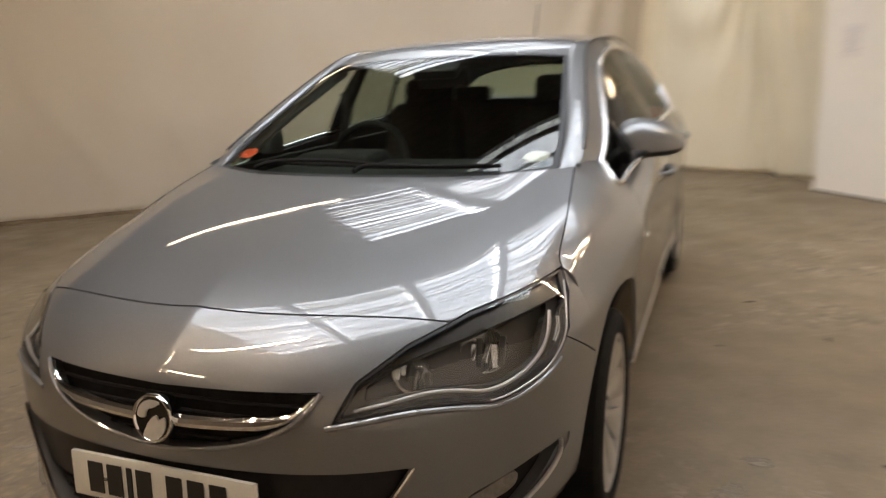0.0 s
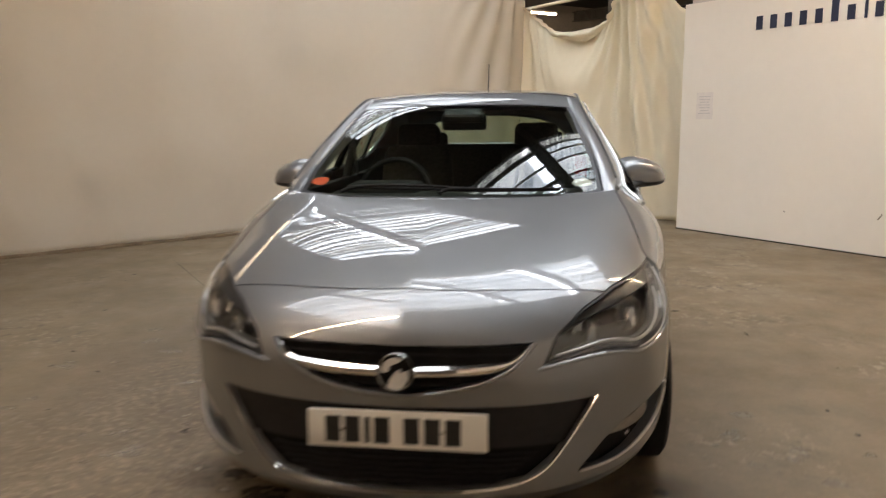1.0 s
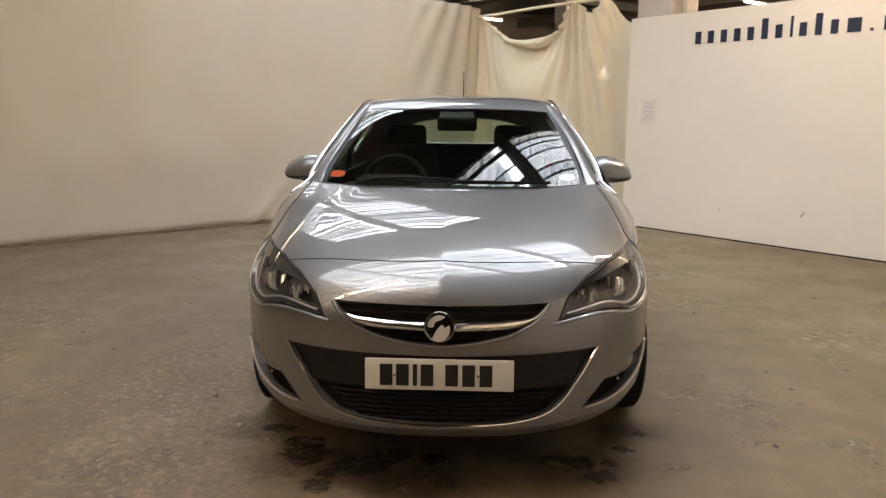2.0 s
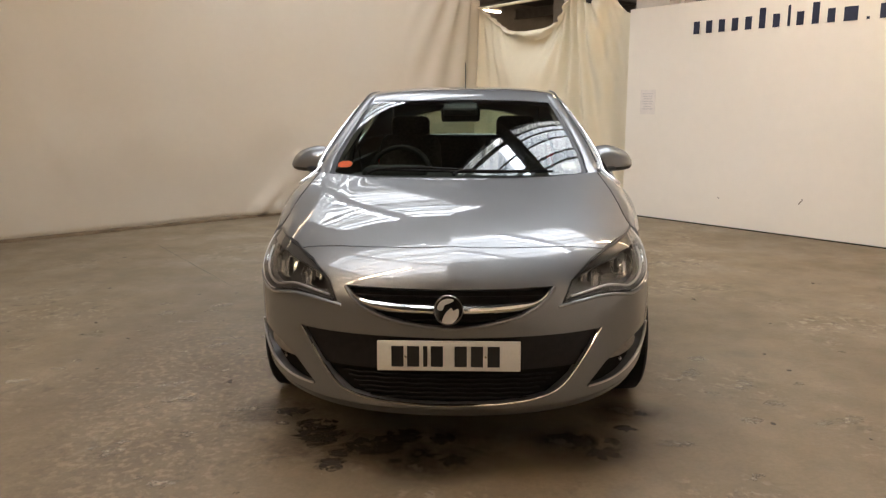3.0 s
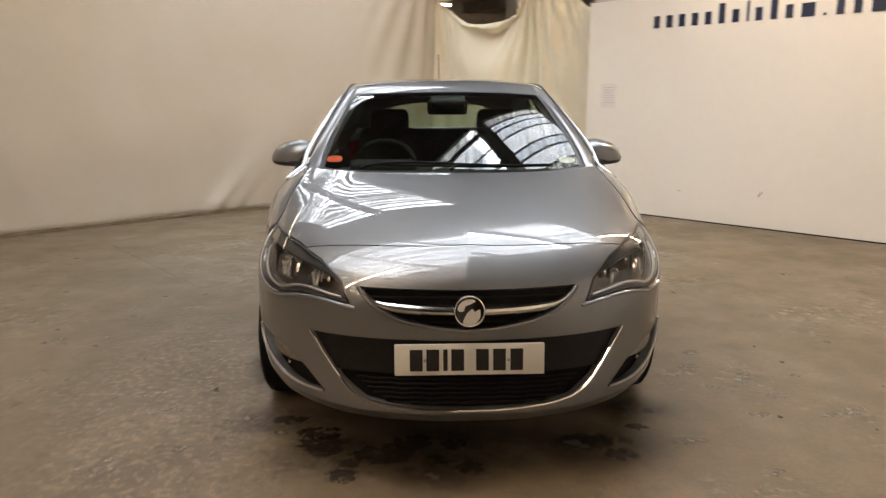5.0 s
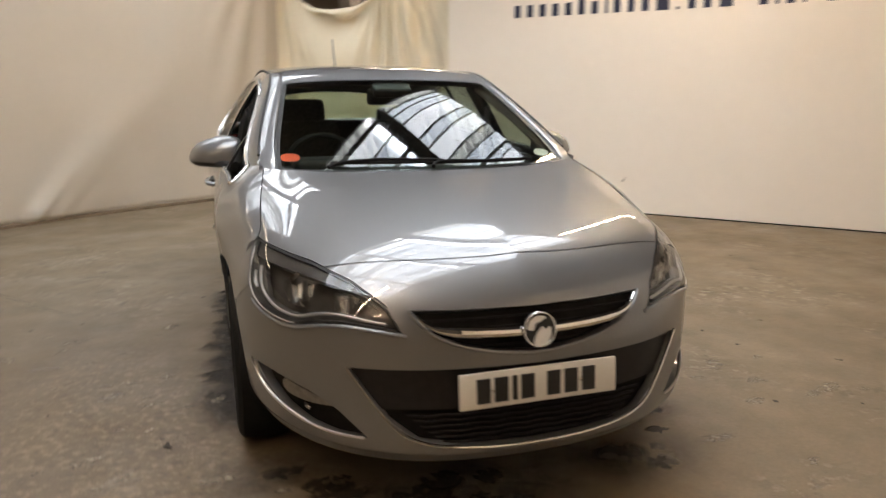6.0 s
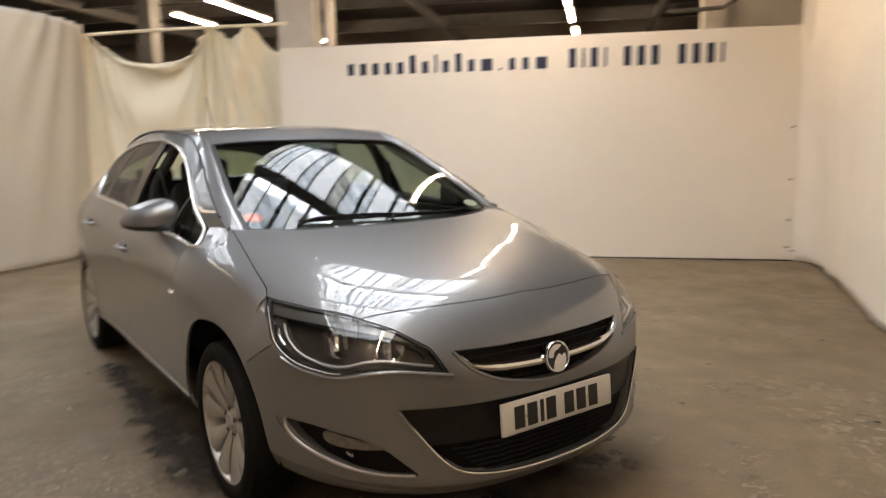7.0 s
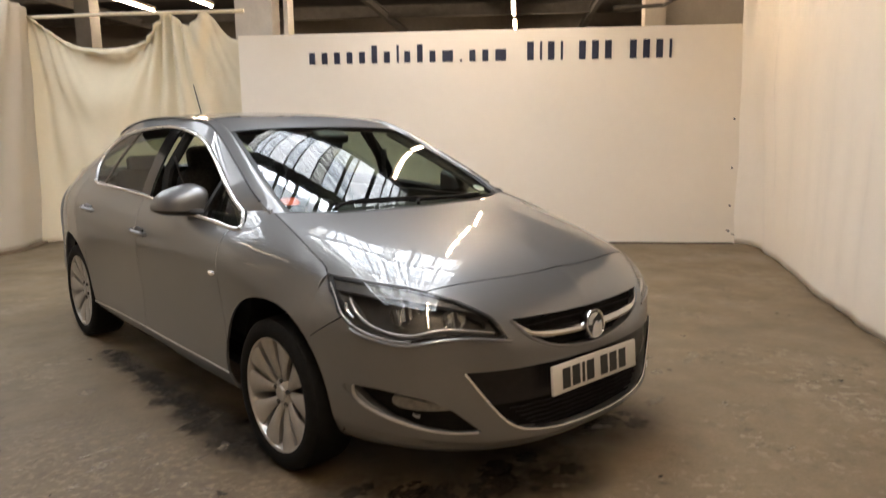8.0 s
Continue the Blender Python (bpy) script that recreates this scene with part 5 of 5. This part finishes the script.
def nose_patch_at(fn, grow, push, s):
    v, f = clip(NV, NF, NV[:, 3] - 10.4)
    v, f = clip(v, f, field(fn, v) - grow)
    v, f = clip(v, f, -s * v[:, 0])
    v = v.copy()
    v[:, 1] += push
    v[:, 0] *= 1 - push * 0.7
    v[:, 2] -= push * 0.15
    return v, f


head_lamp(-1)
head_lamp(1)

# fog lamps
for s in (-1, 1):
    pocket = new("fog_lamp")
    pocket.parent = car
    tagged(pocket, "fog lamp recessed in a black pocket with bright trim")
    v, f = nose_patch_at(in_fog, 0.012, 0.045, s)
    skin("pocket", v, f, DARKHOLE, pocket, rim=0)
    inner = polygon([(0.787, 0.441), (0.74, 0.437), (0.67, 0.415), (0.60, 0.371), (0.53, 0.300), (0.60, 0.304), (0.67, 0.320), (0.728, 0.352), (0.766, 0.398)])
    v, f = nose_patch_at(in_fog, 0.004, 0.006, s)
    v, f = clip(v, f, 0.017 - inner(np.abs(v[:, 0]), v[:, 2]))
    skin("fog_bezel", v, f, PAINT, pocket, "silver-grey bevel round the pocket", rim=0.03)
    line = along([(0.808, 0.446), (0.806, 0.41), (0.785, 0.372), (0.74, 0.338), (0.67, 0.309), (0.60, 0.296), (0.525, 0.293)], 5)
    strip([on_nose(x * s, z, 0.001) for x, z in line], [0.006 if k < 20 else 0.0045 for k in range(len(line))], ALLOY, "fog_trim", pocket, "bright angled trim", 8)
    p = rounded([(0.737, 0.428), (0.69, 0.415), (0.64, 0.398), (0.600, 0.381), (0.64, 0.376), (0.69, 0.377), (0.735, 0.390)], 3)
    v, f = nose_patch_at(in_fog, -0.001, 0.008, s)
    lens_field = polygon(p)(np.abs(v[:, 0]) / (1 - 0.008 * 0.7), v[:, 2])
    skin("fog_lens", *clip(v, f, lens_field), FOGLENS, pocket, "dim silvered fog lens", rim=0.015)
    part("fog_bulb", lathe([(-0.014, 0.0), (-0.012, 0.006), (0.0, 0.008), (0.02, 0.008)], 12, "y"), LAMPSILVER, pocket, "small bright bulb cap").location = (s * 0.669, 0.262, 0.347)

# ---- mirrors, handles, wipers, aerial ----
def egg(rx, ry, rz, power=2.6, n=28, m=18):
    """A rounded body with soft corners."""
    rows = []
    for i in range(m + 1):
        a = -math.pi / 2 + math.pi * i / m
        row = []
        for k in range(n + 1):
            t = 2 * math.pi * k / n
            f = lambda q: math.copysign(abs(q) ** (2 / power), q)  # noqa: E731
            row.append((rx * f(math.cos(a)) * f(math.cos(t)), ry * f(math.cos(a)) * f(math.sin(t)), rz * f(math.sin(a))))
        rows.append(row)
    return sheet(rows)


def door_mirror(s):
    thing = new("door_mirror")
    thing.parent = car
    tagged(thing, "silver-grey door mirror with a black base")
    # outline of the housing from inner (0) to outer side, shrunk ring by ring towards its front
    rim = rounded([(0.002, 0.0), (0.008, 0.052), (0.060, 0.070), (0.118, 0.055), (0.160, 0.032), (0.184, -0.004), (0.188, -0.034), (0.165, -0.052), (0.100, -0.060), (0.030, -0.068), (0.006, -0.050)], 5)
    mid = np.array((0.085, -0.006))
    rows = []
    for k in range(15):
        q = k / 14 * math.pi / 2
        r = math.cos(q) ** 0.55
        ring = mid + (rim - mid) * r
        rows.append([(x, 0.012 - 0.105 * math.sin(q) ** 0.9 + 1.6 * x * x, z - 0.014 * math.sin(q)) for x, z in np.concatenate([ring, ring[:1]])])
    v, f = sheet(rows)
    v = v * (1.30, 1.08, 1.10) + (0.757, 1.735, 1.032)
    v[:, 0] *= s
    if s > 0:
        f = [t[::-1] for t in f]
    low_edge = 0.984 + 0.04 * (np.abs(v[:, 0]) - 0.785)
    cap = clip(v, f, low_edge - v[:, 2])
    skin("mirror_cap", *cap, PAINT, thing, rim=0.004)
    skin("mirror_shell", *clip(v, f, v[:, 2] - low_edge), BLACK, thing, "black lower mirror shell", rim=0.004)
    part("mirror_arm", tube([(s * 0.80, 1.61, 0.972), (s * 0.845, 1.65, 0.98), (s * 0.90, 1.70, 0.99)], [0.034, 0.028, 0.022], 12, 0.7), BLACK, thing)
    part("mirror_glass", slab(rounded([(-0.075, -0.05), (0.07, -0.04), (0.085, -0.01), (0.03, 0.045), (-0.075, 0.05)] if s > 0 else [(0.075, -0.05), (-0.07, -0.04), (-0.085, -0.01), (-0.03, 0.045), (0.075, 0.05)], 3), 0.004, pose(s * 0.872, 1.772, 1.045, 0, 0, 16 * s)), MIRROR, thing, "mirror glass")


door_mirror(-1)
door_mirror(1)


for s in (-1, 1):
    for y, z in ((2.27, 0.832), (3.13, 0.892)):
        x = flank_at(y, z)
        handle = part("door_handle", tube([(s * (x - 0.01), y - 0.095, z - 0.008), (s * (x + 0.022), y - 0.07, z - 0.003), (s * (x + 0.030), y, z), (s * (x + 0.022), y + 0.07, z + 0.004), (s * (x - 0.01), y + 0.09, z + 0.006)], [0.010, 0.014, 0.015, 0.014, 0.010], 10, 0.9), PAINT, car, "silver-grey pull handle")
        part("handle_recess", tube([(s * (x - 0.012), y - 0.05, z - 0.004), (s * (x - 0.012), y + 0.05, z + 0.004)], [0.026, 0.026], 14), BLACK, handle)
    x = flank_at(1.37, 0.735)
    v, f = egg(0.010, 0.032, 0.012, 2.2, 20, 10)
    skin("side_repeater", v + (s * x, 1.385, 0.738), f, LAMPSILVER, car, "clear side indicator", rim=0)
    # Thin bright strip drawn along the sill's lower edge.
    strip([(s * (flank_at(y, 0.282) + 0.001), y, 0.282) for y in np.linspace(1.345, 3.26, 30)], 0.004, ALLOY, "sill_bright_strip", car)


def on_top(u, v, out=0.0):
    p = top(np.array([u]), np.array([v]))[0]
    a = top(np.array([u + 0.01]), np.array([v]))[0] - p
    b = top(np.array([u]), np.array([v + 0.01]))[0] - p
    n = Vector(np.cross(b, a)).normalized()
    return Vector(p) + n * out


for pts_, name in (([(-0.62, 0.10), (-0.50, 0.22), (-0.20, 0.25), (0.10, 0.20)], "wiper"), ([(-0.02, 0.10), (0.05, 0.19), (0.3, 0.17), (0.62, 0.16)], "wiper")):
    path_ = along(pts_, 6)
    arm = part(name, tube([on_top(u, v, 0.022) for v, u in path_], [0.009 - 0.004 * k / len(path_) for k in range(len(path_))], 8), RUBBER, car, "black wiper arm and blade")
    a, b = pts_[1], pts_[-1]
    part("blade", tube([on_top(a[1] + (b[1] - a[1]) * k / 12 + 0.012, a[0] - 0.1 + (b[0] + 0.14 - a[0]) * k / 12, 0.014) for k in range(13)], 0.007, 6), RUBBER, arm)
part("aerial", tube([(0, 3.42, 1.415), (0, 3.46, 1.445), (0, 3.58, 1.68)], [0.014, 0.0045, 0.0036], 8), BLACK, car, "thin black roof aerial")
bm = bmesh.new()
bm.faces.new([bm.verts.new(on_top(0.42 + 0.085 * math.sin(t), -0.825 + 0.056 * math.copysign(abs(math.cos(t)) ** 0.6, math.cos(t)), -0.006)) for t in np.linspace(0, 2 * math.pi, 24, endpoint=False)])
part("orange_sticker", bm, ORANGE, car, "orange paper sticker behind the glass")
bm = bmesh.new()
ring_ = [bm.verts.new(on_top(0.36 + 0.085 * math.sin(t), 0.80 + 0.058 * math.cos(t), -0.004)) for t in np.linspace(0, 2 * math.pi, 28, endpoint=False)]
bm.faces.new(ring_)
part("round_disc", bm, PAPER, car, "round white paper disc in the windscreen corner")

# ---- inside the car ----
inside_v, inside_f = clip(TV, TF, np.maximum(np.maximum(2.02 - TV[:, 3], TV[:, 3] - 6.15), np.abs(TV[:, 4]) - 0.97))
inside_v = inside_v.copy()
inside_v[:, 2] -= 0.035
skin("headlining", inside_v, inside_f, LINING, car, "grey headlining", rim=0)
dash = block((1.36, 0.62, 0.30), pose(0, 1.42, 0.80), 0.10, 4)
for vert in dash.verts:
    if vert.co.z > 0.8:
        vert.co.z += 0.05 * (1 - (vert.co.x / 0.68) ** 2) - 0.05 * max(0, 1.4 - vert.co.y)
part("dashboard", dash, TRIM, car, "dark grey moulded dashboard")
part("instrument_hood", block((0.36, 0.22, 0.10), pose(-0.36, 1.58, 0.955), 0.045, 4), TRIM, car)
part("cabin_floor", block((1.4, 2.6, 0.06), pose(0, 2.5, 0.36), 0.01), DARKHOLE, car)
ring = [(0.185 * math.cos(t), 0, 0.185 * math.sin(t)) for t in np.linspace(0, 2 * math.pi, 40, endpoint=False)]
m = pose(-0.36, 1.80, 0.925, -24)
wheel_rim = part("steering_wheel", tube([m @ Vector(p) for p in ring], 0.015, 10, closed=True), TRIM, car, "black steering wheel")
for t in (0.1, math.pi - 0.1, 1.5 * math.pi):
    part("steering_spoke", tube([m @ Vector((0.04 * math.cos(t), -0.01, 0.04 * math.sin(t))), m @ Vector((0.18 * math.cos(t), 0, 0.18 * math.sin(t)))], 0.014, 8), TRIM, wheel_rim)
part("steering_hub", block((0.14, 0.05, 0.11), m @ pose(0, -0.01, 0), 0.03, 3), TRIM, wheel_rim)
part("rear_view_mirror", block((0.23, 0.05, 0.085), pose(0, 1.86, 1.285, 12), 0.022, 4), BLACK, car, "black interior mirror")
part("mirror_stalk", tube([(0, 1.86, 1.30), (0, 1.82, 1.345)], 0.014, 8), BLACK, car)
part("sensor_box", block((0.20, 0.09, 0.05), pose(0, 1.80, 1.315, 25), 0.02, 3), BLACK, car)


def front_seat(x):
    seat = new("front_seat")
    seat.parent = car
    tagged(seat, "black cloth front seat")
    part("cushion", block((0.50, 0.52, 0.18), pose(x, 2.10, 0.58, -6), 0.07, 4), CLOTH, seat)
    back = block((0.48, 0.16, 0.66), pose(0, 0, 0), 0.07, 4)
    for vert in back.verts:
        vert.co.x *= 1 - 0.22 * max(0, vert.co.z / 0.33) ** 2
    bmesh.ops.transform(back, matrix=pose(x, 2.46, 0.82, -18), verts=back.verts)
    part("backrest", back, CLOTH, seat)
    part("headrest", block((0.26, 0.11, 0.18), pose(x, 2.57, 1.175, -12), 0.05, 4), CLOTH, seat)
    for d in (-0.05, 0.05):
        part("headrest_post", tube([(x + d, 2.55, 1.05), (x + d, 2.57, 1.13)], 0.006, 8), CHROME, seat)


front_seat(-0.36)
front_seat(0.36)
rear = new("rear_seat")
rear.parent = car
part("cushion", block((1.25, 0.5, 0.2), pose(0, 3.05, 0.58), 0.07, 3), CLOTH, rear)
part("backrest", block((1.25, 0.16, 0.58), pose(0, 3.40, 0.82, -18), 0.07, 3), CLOTH, rear)
for x in (-0.42, 0.42):
    part("headrest", block((0.24, 0.09, 0.12), pose(x, 3.48, 1.13, -10), 0.04, 3), CLOTH, rear)
part("parcel_shelf", block((1.15, 0.5, 0.03), pose(0, 3.78, 1.02), 0.01), TRIM, car)
for s in (-1, 1):
    part("door_card", block((0.05, 2.2, 0.55), pose(s * 0.745, 2.4, 0.70), 0.02), TRIM, car)
    part("pillar_lining", tube([(s * 0.66, 1.30, 1.02), (s * 0.60, 1.62, 1.175), (s * 0.53, 1.96, 1.325)], 0.022, 8), LINING, car)
    part("centre_pillar_lining", tube([(s * 0.76, 2.30, 0.95), (s * 0.71, 2.30, 1.15), (s * 0.58, 2.27, 1.36)], 0.026, 8), TRIM, car)
    part("seat_belt", tube([(s * 0.70, 2.24, 1.22), (s * 0.66, 2.2, 1.0), (s * 0.62, 2.25, 0.6)], 0.018, 6, 0.3), CLOTH, car)

# ---- lettering and notice on the partition: plain bars ----
def wall_bars(name, groups, label):
    """Rows of bars along the partition; each group starts at u, each bar is (width, height, gap after)."""
    sign = tagged(new(name), label, "lettering", kind="structure")
    for u, widths in groups:
        for wide, high, gap in widths:
            p = bay(u + wide / 2, PART_V + 0.005, 2.118 + high / 2)
            part("letter_bar", block((wide, 0.006, high), pose(*p, 0, 0, math.degrees(TURN))), INK, sign, smooth=False)
            u += wide + gap


X, T = (0.070, 0.132, 0.082), (0.066, 0.205, 0.082)
L, DOT, W = (0.026, 0.205, 0.066), (0.026, 0.026, 0.088), (0.125, 0.132, 0.080)
wall_bars("lettering_name", [(0.475, [X, X, X, X, X, T, X, L, X, T, X, W, DOT, X, X, W])], "dark blue painted lettering along the top of the partition")
D, ONE = (0.075, 0.208, 0.072), (0.026, 0.208, 0.066)
wall_bars("lettering_number", [(3.07, [D, ONE, D, ONE]), (3.665, [D, D, D]), (4.24, [D, D, D, ONE])], "dark blue painted figures along the top of the partition")
for z in (0.12, 0.42, 0.86, 1.42):
    part("wall_stud", lathe([(0.0, 0.0), (0.004, 0.010), (0.0, 0.013)], 12, "y"), INK, bpy.data.objects["wall_partition"], "small dark stud").matrix_basis = pose(*bay(5.44, PART_V + 0.002, z), 0, 0, math.degrees(TURN) + 180)
for u, z, wide, tall, lean in ((0.91, 0.30, 0.020, 0.008, 20), (1.82, 0.33, 0.012, 0.045, 35), (1.84, 0.36, 0.010, 0.020, -20), (5.50, 0.08, 0.060, 0.014, 10), (5.42, 0.13, 0.018, 0.010, 0)):
    part("scuff", block((wide, 0.002, tall), pose(*bay(u, PART_V + 0.002, z), 0, lean, math.degrees(TURN)), 0.0006, 1), BATTEN, bpy.data.objects["wall_partition"], "small brown scuff")
notice = tagged(part("notice", block((0.21, 0.004, 0.29), pose(*bay(-0.09, PART_V + 0.003, 1.37), 0, 0, math.degrees(TURN))), FADEDPAPER, smooth=False), "small faded paper notice stuck to the partition", "notice")
for k in range(7):
    part("text_bar", block((0.15 - 0.02 * (k % 3), 0.002, 0.008), pose(*bay(-0.09, PART_V + 0.006, 1.47 - 0.03 * k), 0, 0, math.degrees(TURN))), FADED, notice, smooth=False)

# dark strip that stands in for the gap between bonnet and wings
for s in (-1, 1):
    part("bonnet_gap", tube([(s * (x + 0.001), y, z - 0.0012) for x, y, z in EDGE[3::3]], 0.0028, 6), DARKHOLE, car, "dark strip drawn as the bonnet gap")
